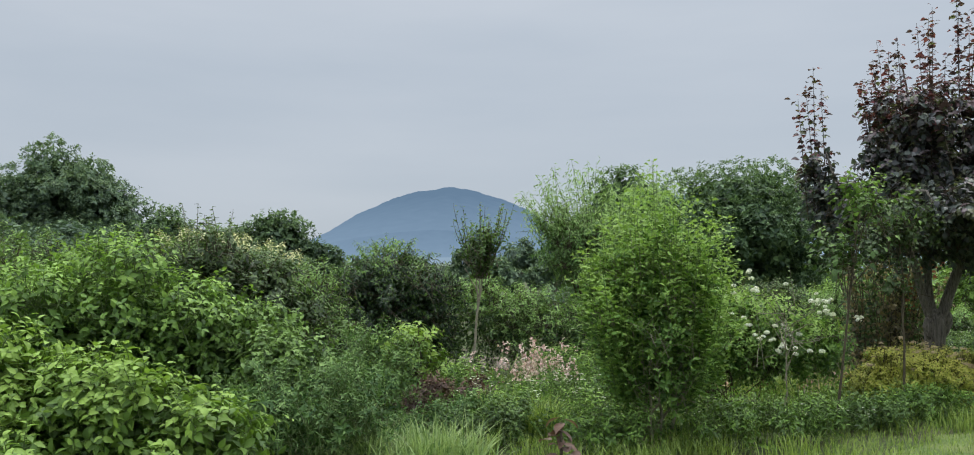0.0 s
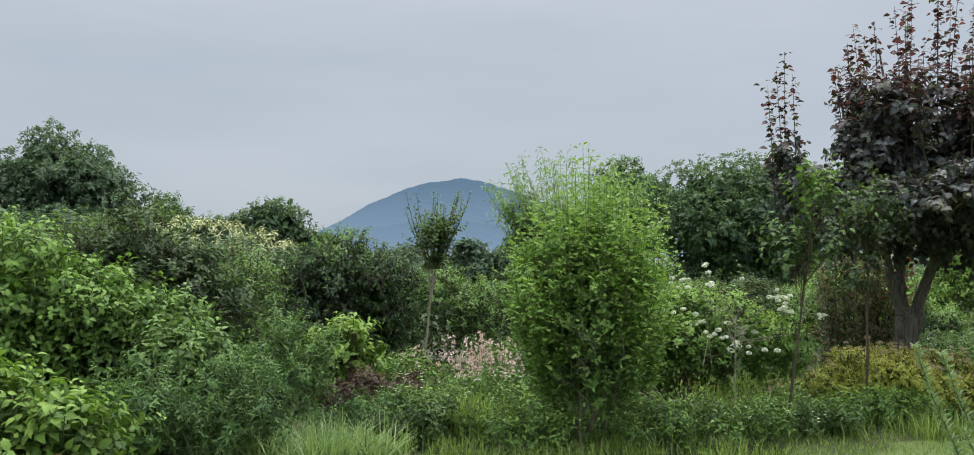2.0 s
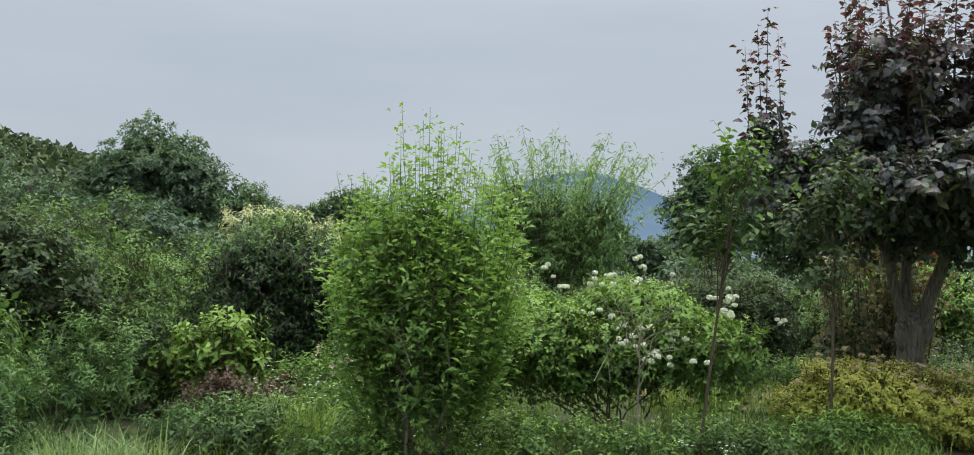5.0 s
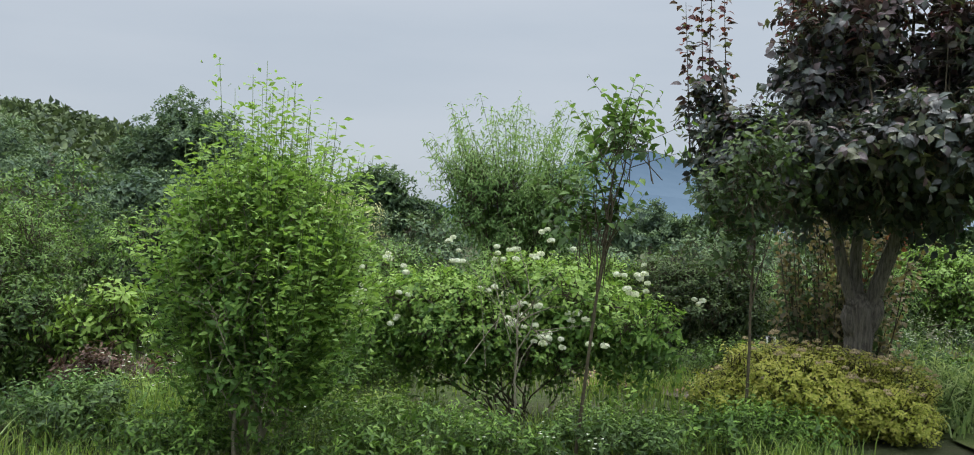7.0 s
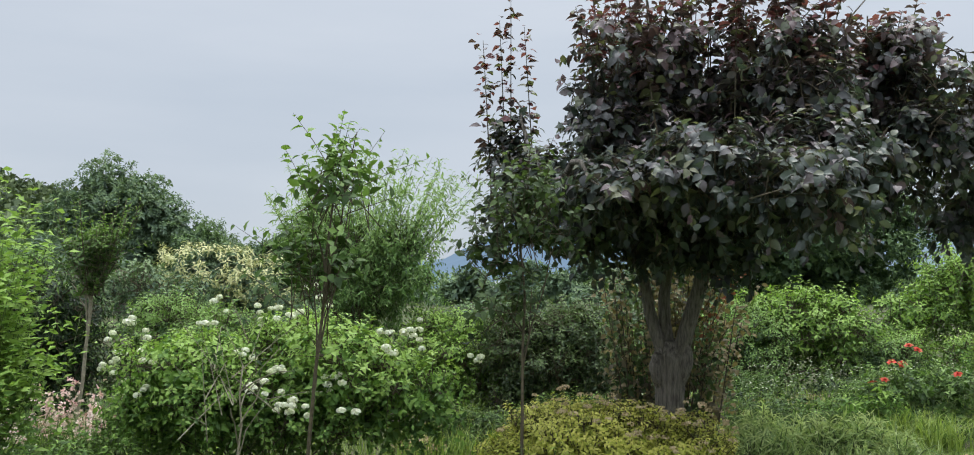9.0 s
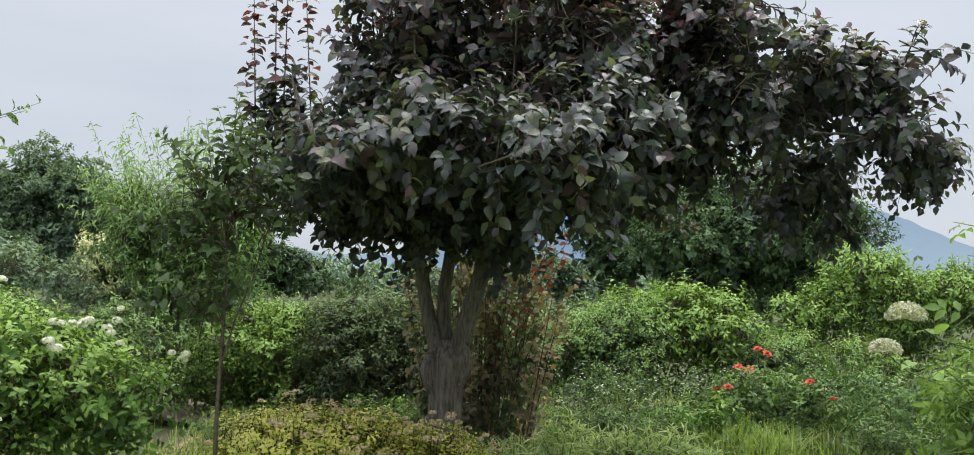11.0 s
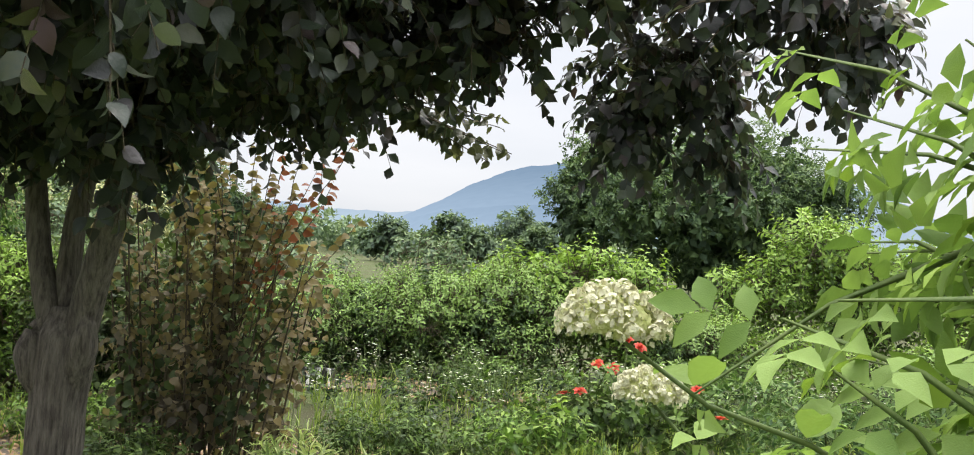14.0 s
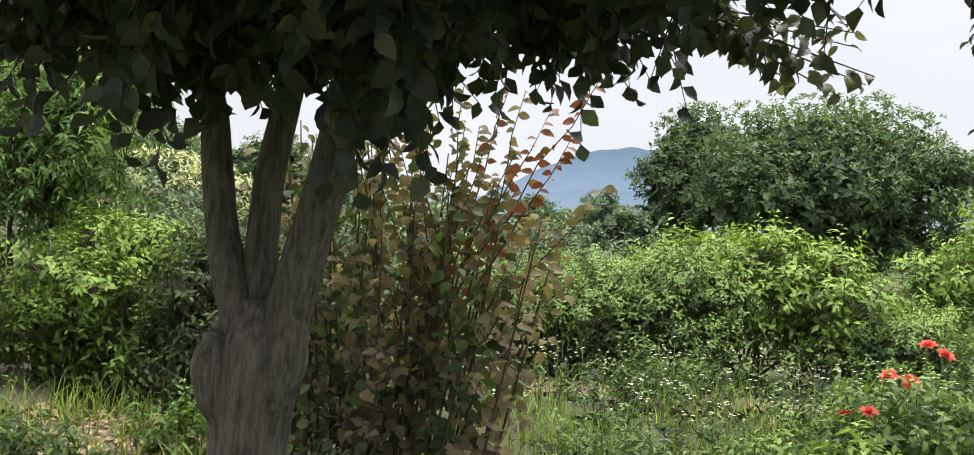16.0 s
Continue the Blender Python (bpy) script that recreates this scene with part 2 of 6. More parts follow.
M_PALESTEM = rough_material("pale_grey_stem", (0.16, 0.14, 0.1), (0.3, 0.27, 0.2), 25, 0.85, 0.4, 0.01)
M_SOIL = rough_material("garden_ground", (0.028, 0.042, 0.012), (0.075, 0.1, 0.028), 9, 0.95, 0.8, 0.04, (1, 1, 1), (0.06, 0.06, 0.03), 0.9)
M_PATH = rough_material("bare_earth_and_gravel", (0.09, 0.07, 0.05), (0.2, 0.16, 0.12), 16, 0.95, 0.8, 0.03, (1, 1, 1), (0.13, 0.11, 0.09), 2)
M_LAWN = rough_material("lawn_turf", (0.05, 0.08, 0.02), (0.11, 0.16, 0.04), 26, 0.95, 0.8, 0.03, (1, 1, 1), (0.125, 0.15, 0.048), 1.3)
M_PLASTIC = rough_material("white_plastic", (0.7, 0.7, 0.7), (0.78, 0.78, 0.77), 12, 0.45, 0.1, 0.004)
M_BLACK = rough_material("black_plastic", (0.02, 0.02, 0.022), (0.045, 0.045, 0.045), 12, 0.5, 0.2, 0.004)
M_STONE = rough_material("grey_stone", (0.16, 0.15, 0.14), (0.34, 0.32, 0.3), 10, 0.9, 0.6, 0.02)
# blue haze, thicker at the foot, is part of these glowing colours
M_MOUNTAIN = painted_haze_material("painted_haze_mountain", (0.22, 0.32, 0.44), (0.135, 0.215, 0.315), 60, 260, 1.0)
M_FARMOUNTAIN = painted_haze_material("painted_haze_ridge", (0.30, 0.40, 0.5), (0.24, 0.335, 0.44), 0, 260, 1.0)
M_HILL = leaf_material("wooded_hill_foliage", (0.041, 0.063, 0.040), (0.078, 0.106, 0.055), (0.111, 0.144, 0.065), 0.8, 0.1, 0.05)

# ---------------------------------------------------------------- geometry helpers
UP = np.array((0.0, 0.0, 1.0))


def unit(v):
    return v / np.maximum(np.linalg.norm(v, axis=-1, keepdims=True), 1e-9)


# leaf outlines: x across, y along, z out of the leaf; all fold along the midrib and curl at the tip
SHAPES = {
    "plain": (np.array([(0, 0, 0), (0.5, 0.42, 0.1), (0, 1, -0.12), (-0.5, 0.42, 0.1)]), [(0, 1, 2), (0, 2, 3)]),
    "oval": (np.array([(0, 0, 0), (0.5, 0.4, 0.1), (0.32, 0.72, 0.03), (0, 1, -0.16), (-0.32, 0.72, 0.03), (-0.5, 0.4, 0.1), (0, 0.5, 0.02)]),
             [(0, 1, 6), (1, 2, 6), (2, 3, 6), (3, 4, 6), (4, 5, 6), (5, 0, 6)]),
    "small": (np.array([(0, 0, 0), (0.5, 0.45, 0.08), (0, 1, -0.12), (-0.5, 0.45, 0.08), (0, 0.5, 0.0)]), [(0, 1, 4), (1, 2, 4), (2, 3, 4), (3, 0, 4)]),
    "lance": (np.array([(0, 0, 0), (0.5, 0.35, 0.06), (0, 1, -0.25), (-0.5, 0.35, 0.06), (0, 0.5, -0.02)]), [(0, 1, 4), (1, 2, 4), (2, 3, 4), (3, 0, 4)]),
    "broad": (np.array([(0, 0, 0), (0.26, 0.1, 0.05), (0.47, 0.32, 0.1), (0.42, 0.58, 0.07), (0.2, 0.84, -0.04), (0, 1, -0.2), (-0.2, 0.84, -0.04), (-0.42, 0.58, 0.07),
                        (-0.47, 0.32, 0.1), (-0.26, 0.1, 0.05), (0, 0.3, 0.02), (0, 0.68, -0.02)]),
              [(0, 1, 10), (1, 2, 10), (2, 3, 10), (3, 11, 10), (3, 4, 11), (4, 5, 11), (5, 6, 11), (6, 7, 11), (7, 10, 11), (7, 8, 10), (8, 9, 10), (9, 0, 10)]),
}


def compound_leaf():
    """Five oval leaflets on one stalk."""
    oval, faces = SHAPES["oval"]
    verts, tris = [], []
    for k, (y, turn, size) in enumerate(((0.6, 0.0, 0.42), (0.52, 0.95, 0.37), (0.52, -0.95, 0.37), (0.24, 1.1, 0.34), (0.24, -1.1, 0.34))):
        q = oval * np.array((0.52, 1.0, 1.0)) * size
        c, w = math.cos(turn), math.sin(turn)
        verts.append(np.stack([q[:, 0] * c + q[:, 1] * w, y + q[:, 1] * c - q[:, 0] * w, q[:, 2] - 0.12 * (turn != 0) * q[:, 1]], -1))
        tris += [tuple(i + 7 * k for i in f) for f in faces]
    return np.concatenate(verts), tris


SHAPES["compound"] = compound_leaf()


def raw_mesh(name, verts, tris, youth=None, smooth=False):
    me = bpy.data.meshes.new(name)
    verts, tris = np.asarray(verts, np.float32), np.asarray(tris, np.int32)
    me.vertices.add(len(verts))
    me.vertices.foreach_set("co", verts.ravel())
    me.loops.add(tris.size)
    me.loops.foreach_set("vertex_index", tris.ravel())
    me.polygons.add(len(tris))
    me.polygons.foreach_set("loop_start", np.arange(0, tris.size, 3, dtype=np.int32))
    if smooth:
        me.polygons.foreach_set("use_smooth", np.ones(len(tris), bool))
    if youth is not None:
        at = me.attributes.new("youth", "FLOAT", "POINT")
        at.data.foreach_set("value", np.asarray(youth, np.float32))
    me.update(calc_edges=True)
    return me


def leaf_frames(axis, normal):
    y = unit(axis)
    x = unit(np.cross(y, normal))
    z = np.cross(x, y)
    return x, y, z


def leaf_arrays(pos, axis, normal, length, ratio, shape, youth):
    verts, tris = SHAPES[shape]
    x, y, z = leaf_frames(axis, normal)
    length = np.broadcast_to(length, len(pos))[:, None, None]
    v = pos[:, None] + length * (ratio * verts[None, :, 0:1] * x[:, None] + verts[None, :, 1:2] * y[:, None] + verts[None, :, 2:3] * z[:, None])
    t = np.asarray(tris)[None] + (np.arange(len(pos)) * len(verts))[:, None, None]
    return v.reshape(-1, 3), t.reshape(-1, 3), np.repeat(youth, len(verts))


def tube_arrays(path, radii, sides=6, wobble=0.0, rnd=None, ridges=0.0):
    path, radii = np.asarray(path, float), np.asarray(radii, float)
    tangent = unit(np.gradient(path, axis=0))
    ref = np.where(np.abs(tangent[:, 2:3]) > 0.9, np.array((1.0, 0, 0)), UP)
    a = unit(np.cross(tangent, ref))
    b = np.cross(tangent, a)
    ang = np.arange(sides) * 2 * math.pi / sides
    r = radii[:, None] * np.ones(sides)
    if ridges:
        z = np.cumsum(np.linalg.norm(np.diff(path, axis=0, prepend=path[:1]), axis=1))[:, None]
        r = r * (1 + ridges * (np.sin(7 * ang + 3 * np.sin(5 * z)) * 0.5 + np.sin(13 * ang + 9 * z + 2) * 0.35 + np.sin(3 * ang - 4 * z) * 0.6 + np.sin(23 * ang + 31 * z) * 0.25))
    if wobble:
        r = r * (1 + wobble * rnd.uniform(-1, 1, r.shape))
    v = path[:, None] + r[..., None] * (np.cos(ang)[None, :, None] * a[:, None] + np.sin(ang)[None, :, None] * b[:, None])
    n = len(path)
    i, j = np.meshgrid(np.arange(n - 1), np.arange(sides), indexing="ij")
    p, q = i * sides + j, i * sides + (j + 1) % sides
    t = np.concatenate([np.stack([p, q, q + sides], -1).reshape(-1, 3), np.stack([p, q + sides, p + sides], -1).reshape(-1, 3)])
    cap = np.array([(n - 1) * sides + np.array((0, k, k + 1)) for k in range(1, sides - 1)])
    return v.reshape(-1, 3), np.concatenate([t, cap])


def join_arrays(chunks):
    verts, tris, base = [], [], 0
    for v, t in chunks:
        verts.append(v)
        tris.append(np.asarray(t) + base)
        base += len(v)
    return np.concatenate(verts), np.concatenate(tris)


def smoothed(path, radii, steps):
    """More points along a bent path, rounded at the corners."""
    path, radii = np.asarray(path, float), np.asarray(radii, float)
    u, w = np.arange(len(path)), np.linspace(0, len(path) - 1, steps)
    out = np.stack([np.interp(w, u, path[:, k]) for k in range(3)], -1)
    out[1:-1] = 0.25 * out[:-2] + 0.5 * out[1:-1] + 0.25 * out[2:]
    return out, np.interp(w, u, radii)


def bent(a, b, steps=5, sag=0.0, sway=0.0, rnd=None):
    """A path from a to b that bows and wavers."""
    a, b = np.asarray(a, float), np.asarray(b, float)
    s = np.linspace(0, 1, steps)[:, None]
    p = a + (b - a) * s + UP * sag * (s * (1 - s)) * 4
    if sway:
        p[1:-1] += rnd.normal(0, sway, (steps - 2, 3))
    return p


def part(name, arrays, material, parent, label="", youth=None, smooth=False, kind="", root=None):
    """One mesh under a thing; the arrays are in world metres, the parent stands at its base."""
    v, t = arrays
    ob = new(name, raw_mesh(name, v - np.array((root or parent).location), t, youth, smooth))
    ob.data.materials.append(material)
    ob.parent = parent
    return tagged(ob, label, kind=kind)


def thing(name, x, y, label, category, group="", z=0.0):
    ob = new(name)
    ob.empty_display_size = 0.1
    ob.location = (x, y, z)
    return tagged(ob, label, category, group)


def lump_points(blobs, n, rnd, shell=0.55, floor=0.02):
    """Points in the outer part of a group of uneven ellipsoids, with the outward way at each."""
    blobs = np.asarray(blobs, float)
    size = blobs[:, 3] * blobs[:, 4] + blobs[:, 3] * blobs[:, 5] + blobs[:, 4] * blobs[:, 5]
    pick = rnd.choice(len(blobs), n, p=size / size.sum())
    d = unit(rnd.normal(size=(n, 3)))
    r = (shell ** 3 + (1 - shell ** 3) * rnd.rand(n)) ** (1 / 3)
    ph = pick * 1.7
    r *= 1 + 0.13 * np.sin(3.1 * d[:, 0] + 5 * d[:, 2] + ph) + 0.1 * np.sin(7.3 * d[:, 1] - 4.1 * d[:, 0] + 2 * ph) + 0.08 * np.sin(11 * d[:, 2] + 9 * d[:, 0] + ph)
    c, s = blobs[pick, :3], blobs[pick, 3:6]
    p = c + d * s * r[:, None]
    low = p[:, 2] < floor
    p[low, 2] = floor + 0.15 * rnd.rand(low.sum())
    inside = np.zeros(n, bool)
    for k in range(len(blobs)):
        q = np.linalg.norm((p - blobs[k, :3]) / blobs[k, 3:6], axis=1)
        inside |= (q < 0.72 * shell) & (pick != k)
    return p[~inside], unit(d[~inside] / s[~inside])


def leafy(blobs, rnd, shoots=600, leaves=10, shoot=(0.15, 0.3), leaf=0.06, ratio=0.45, up=0.5, droop=0.2, sag=0.25, shell=0.55, shape="oval",
          spread=0.7, tip_young=0.5, top_pale=0.35, top_power=2.0, jitter=0.34, taper=0.35, floor=0.02):
    """Leafy shoots all over a group of lumps: positions and frames of the leaves, their tint by tip, height and facing,
    and the shoots' paths.
    """
    p, out = lump_points(blobs, shoots, rnd, shell, floor)
    n = len(p)
    d = unit(out + UP * up + rnd.normal(0, 0.35, (n, 3)))
    ln = rnd.uniform(shoot[0], shoot[1], n)
    s = (np.arange(leaves) + 0.5) / leaves
    s = np.clip(s[None] + rnd.uniform(-0.4, 0.4, (n, leaves)) / leaves, 0.02, 1)
    pos = p[:, None] + d[:, None] * (ln[:, None] * s)[..., None] - UP * (sag * ln[:, None] * s ** 2)[..., None]
    a = unit(np.cross(d, UP + rnd.normal(0, 0.2, (n, 3))))
    b = np.cross(d, a)
    ang = rnd.uniform(0, 6.28, (n, 1)) + np.arange(leaves)[None] * 2.4
    side = np.cos(ang)[..., None] * a[:, None] + np.sin(ang)[..., None] * b[:, None]
    axis = d[:, None] * (1 - spread) + side * spread - UP * droop + rnd.normal(0, 0.15, side.shape)
    normal = UP * 0.8 + d[:, None] * 0.3 + out[:, None] * 0.8 + rnd.normal(0, jitter, side.shape)
    size = leaf * rnd.uniform(0.7, 1.15, (n, leaves)) * (1 - taper * s ** 2)
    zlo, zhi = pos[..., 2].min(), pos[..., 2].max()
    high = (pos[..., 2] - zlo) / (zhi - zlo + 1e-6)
    # paler towards shoot tips, higher up, and where the clump faces upward
    young = np.clip(tip_young * s ** 2 * (0.3 + 0.7 * high) + top_pale * high ** top_power + 0.4 * tip_young * np.clip(out[:, 2:3], 0, 1) * (0.4 + 0.6 * s) - 0.12, 0, 1)
    m = n * leaves
    return (pos.reshape(m, 3), axis.reshape(m, 3), normal.reshape(m, 3), size.ravel(), ratio, shape, young.ravel()), (p, d, ln, sag)


def shoot_tubes(shoots, rnd, radius=0.003, back=0.5):
    p, d, ln, sag = shoots
    s = np.array((-back, 0.0, 0.5, 1.0))
    out = []
    n = len(p)
    pts = p[:, None] + d[:, None] * (ln[:, None] * s)[..., None] - UP * (sag * ln[:, None] * s * np.abs(s))[..., None]
    a = unit(np.cross(d, UP + 0.1))
    b = np.cross(d, a)
    ang = np.arange(3) * 2.094
    ring = np.cos(ang)[None, :, None] * a[:, None] + np.sin(ang)[None, :, None] * b[:, None]
    rad = radius * np.array((1.3, 1.0, 0.7, 0.3))
    v = (pts[:, :, None] + ring[:, None] * rad[None, :, None, None]).reshape(n, 12, 3)
    v[..., 2] = np.maximum(v[..., 2], 0.0)
    tri = []
    for i in range(3):
        for j in range(3):
            q = (j + 1) % 3
            tri += [(i * 3 + j, i * 3 + q, i * 3 + 3 + q), (i * 3 + j, i * 3 + 3 + q, i * 3 + 3 + j)]
    t = np.array(tri)[None] + (np.arange(n) * 12)[:, None, None]
    return v.reshape(-1, 3), t.reshape(-1, 3)


def stems_to(base, targets, rnd, r0=0.02, r1=0.005, spread=0.08, sway=0.03, sides=5):
    chunks = []
    for q in targets:
        b = np.array((base[0] + rnd.normal(0, spread), base[1] + rnd.normal(0, spread), 0.0))
        path = bent(b, q, 6, 0.0, sway, rnd)
        chunks.append(tube_arrays(path, np.linspace(r0, r1, 6), sides))
    return chunks


def leader_leaves(starts, tops, rnd, count, leaf, ratio, shape, hang=(0.2, 0.8), bow=0.0, taper=0.45, from_s=0.0, young=(0.2, 0.6), face=(0, 0, 1.0), jitter=0.4, scatter=0.01):
    """Leaves set round long single shoots that run from starts to tops; also the shoots' paths."""
    starts, tops = np.asarray(starts, float), np.asarray(tops, float)
    n = len(starts)
    s = from_s + (1 - from_s) * (np.arange(count)[None] + rnd.rand(n, count)) / count
    side = (tops - starts) * np.array((1, 1, 0))
    pos = starts[:, None] + (tops - starts)[:, None] * s[..., None] - bow * side[:, None] * (s * (1 - s))[..., None] + rnd.normal(0, scatter, (n, count, 3))
    ang = rnd.uniform(0, 6.28, (n, count))
    axis = np.stack([np.cos(ang), np.sin(ang), rnd.uniform(*hang, (n, count))], -1)
    normal = np.array(face) + 0.35 * np.stack([np.cos(ang), np.sin(ang), 0 * ang], -1) + rnd.normal(0, jitter, axis.shape)
    size = leaf * rnd.uniform(0.65, 1.15, (n, count)) * (1.1 - taper * s)
    age = np.clip(young[0] + (young[1] - young[0]) * s + rnd.normal(0, 0.1, s.shape), 0, 1)
    m = n * count
    w = np.linspace(0, 1, 7)
    paths = starts[:, None] + (tops - starts)[:, None] * w[None, :, None] - bow * side[:, None] * (w * (1 - w))[None, :, None]
    return leaf_arrays(pos.reshape(m, 3), axis.reshape(m, 3), normal.reshape(m, 3), size.ravel(), ratio, shape, age.ravel()), paths


def path_tubes(paths, r0, r1, sides=4):
    return join_arrays([tube_arrays(p, np.linspace(r0, r1, len(p)), sides) for p in paths])


def clumped(blobs, rnd, tiers, lo, hi, flatness, inner=0.5):
    """Small flattened clumps of foliage standing in tiers over each lump, with gaps between."""
    clumps = []
    for b in blobs:
        size = (b[3] * b[4] * b[5]) ** (1 / 3)
        for _ in range(tiers):
            d = unit(rnd.normal(size=3))
            d[2] = abs(d[2]) if d[2] < -0.5 else d[2]
            r = rnd.uniform(inner, 1.0)
            q = rnd.uniform(lo, hi) * size
            clumps.append((b[0] + d[0] * b[3] * r, b[1] + d[1] * b[4] * r, max(b[2] + d[2] * b[5] * r, 0.1), q * 1.2, q * 1.2, q * flatness))
    return clumps


def shrub(name, label, base, blobs, material, seed, category="shrub", group="", stems=6, stem_r=0.014, stem_mat=None, twigs=True, core=0.55, tiers=24, clump=(0.16, 0.3), flatness=0.8, **kw):
    """A shrub: stems from the ground, an inner mass of darker-tinted leaves, and leafy shoots outside."""
    rnd = np.random.RandomState(seed)
    ob = thing(name, base[0], base[1], label, category, group)
    kw.setdefault("shape", "small")
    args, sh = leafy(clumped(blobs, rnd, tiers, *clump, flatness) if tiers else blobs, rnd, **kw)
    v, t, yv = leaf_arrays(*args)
    # shade between the shoots is partly put into these darker inner tints
    if core:
        kc = dict(kw)
        kc.update(shape="plain", leaf=min(kw["leaf"] * 1.4, 0.085), ratio=max(kw.get("ratio", 0.45), 0.4), jitter=0.8, shoots=int(kw.get("shoots", 600) * core), shell=0.05, tip_young=0, top_pale=0, up=0.1)
        inner = [(b[0], b[1], b[2], b[3] * 0.72, b[4] * 0.72, b[5] * 0.72) for b in blobs]
        a2, _ = leafy(inner, rnd, **kc)
        v2, t2, y2 = leaf_arrays(*a2)
        t2 = t2 + len(v)
        v, t, yv = np.concatenate([v, v2]), np.concatenate([t, t2]), np.concatenate([yv, y2])
    v[:, 2] = np.maximum(v[:, 2], 0.004)
    part("foliage", (v, t), material, ob, youth=yv, kind="stuff")
    if twigs:
        part("twig_mass", shoot_tubes(sh, rnd, kw.get("leaf", 0.06) * 0.035 + 0.001), stem_mat or M_TWIG, ob, kind="stuff")
    p = sh[0]
    for k in range(stems):
        q = p[rnd.randint(len(p))]
        part("stem", stems_to(base, [q], rnd, stem_r, stem_r * 0.3)[0], stem_mat or M_TWIG, ob, smooth=True)
    return ob


def far_tree(name, label, base, blobs, material, seed, leaf=0.3, shoots=1500, leaves=6, trunk_r=0.18, group="", category="tree", tiers=34, flatness=0.7, **kw):
    rnd = np.random.RandomState(seed)
    ob = thing(name, base[0], base[1], label, category, group)
    opts = dict(shape="plain", ratio=0.5, up=0.25, droop=0.1, sag=0.2, shell=0.6, jitter=0.3, shoot=(leaf * 0.8, leaf * 1.7), tip_young=0.45, top_pale=0.35, spread=0.6)
    opts.update(kw)
    clumps = [(x, y, max(z, 0.5), *r) for x, y, z, *r in clumped(blobs, rnd, tiers, 0.2, 0.36, flatness, 0.45)]
    args, sh = leafy(clumps, rnd, shoots=shoots, leaves=leaves, leaf=leaf, floor=0.3, **opts)
    v, t, yv = leaf_arrays(*args)
    # inner leaves stay in the darker tints, which deepens the crown's shade
    inner = [(b[0], b[1], b[2], b[3] * 0.75, b[4] * 0.75, b[5] * 0.75) for b in blobs]
    a2, _ = leafy(inner, rnd, shoots=shoots // 5, leaves=leaves, leaf=leaf * 2.0, shape="plain", ratio=0.6, shoot=(leaf, leaf * 2), shell=0.1, tip_young=0, top_pale=0.1, floor=0.3)
    v2, t2, y2 = leaf_arrays(*a2)
    v, t, yv = np.concatenate([v, v2]), np.concatenate([t, t2 + len(v)]), np.concatenate([yv, y2])
    part("crown", (v, t), material, ob, youth=yv, kind="stuff")
    top = max(b[2] for b in blobs)
    part("trunk", tube_arrays(bent((base[0], base[1], -0.1), (base[0] + 0.1, base[1], top), 7, 0, 0.06, rnd), np.linspace(trunk_r, trunk_r * 0.35, 7), 8, 0.08, rnd), M_BARK, ob, smooth=True)
    for k, b in enumerate(blobs):
        z0 = top * (0.3 + 0.06 * k)
        part("limb", tube_arrays(bent((base[0], base[1], z0), (b[0], b[1], b[2] + 0.3 * b[5]), 5, 0.1, 0.05, rnd), np.linspace(trunk_r * 0.5, trunk_r * 0.12, 5), 6), M_BARK, ob, smooth=True)
    return ob


def blades(points, rnd, height, width, lean=0.35, steps=3, wind=(0.0, 0.0)):
    """Grass blades: curved tapering strips."""
    n = len(points)
    h = height * rnd.uniform(0.55, 1.15, n)
    az = rnd.uniform(0, 6.28, n)
    way = np.stack([np.cos(az), np.sin(az), np.zeros(n)], -1)
    across = np.stack([-np.sin(az), np.cos(az), np.zeros(n)], -1)
    ln = np.abs(rnd.normal(lean, lean * 0.5, n))
    rows = []
    for k in range(steps):
        s = k / steps
        c = points + UP * (h * (s - 0.35 * ln * s * s))[:, None] + way * (h * ln * s * s * 1.2)[:, None]
        w = (width * (1 - s * 0.75))
        rows += [c - across * w / 2, c + across * w / 2]
    s = 1.0
    rows.append(points + UP * (h * (s - 0.35 * ln))[:, None] + way * (h * ln * 1.2)[:, None])
    v = np.stack(rows, 1)
    tri = []
    for k in range(steps - 1):
        tri += [(2 * k, 2 * k + 1, 2 * k + 3), (2 * k, 2 * k + 3, 2 * k + 2)]
    tri.append((2 * steps - 2, 2 * steps - 1, 2 * steps))
    m = v.shape[1]
    t = np.array(tri)[None] + (np.arange(n) * m)[:, None, None]
    yv = np.repeat(np.clip(rnd.normal(0.35, 0.25, n), 0, 1), m)
    return v.reshape(-1, 3), t.reshape(-1, 3), yv


def spots(x0, y0, x1, y1, n, rnd, clump=0.0, k=40):
    """Places on the ground in a stretch of the plan, clumped or even."""
    if not clump:
        return np.stack([rnd.uniform(x0, x1, n), rnd.uniform(y0, y1, n), np.zeros(n)], -1)
    c = np.stack([rnd.uniform(x0, x1, k), rnd.uniform(y0, y1, k)], -1)[rnd.randint(k, size=n)]
    return np.concatenate([c + rnd.normal(0, clump, (n, 2)), np.zeros((n, 1))], 1)


def grass_patch(name, label, pts, material, rnd, height, width, lean=0.35, steps=3, category="grass"):
    v, t, yv = blades(pts, rnd, height, width, lean, steps)
    ob = new(name, raw_mesh(name, v, t, yv))
    ob.data.materials.append(material)
    return tagged(ob, label, category, kind="stuff")


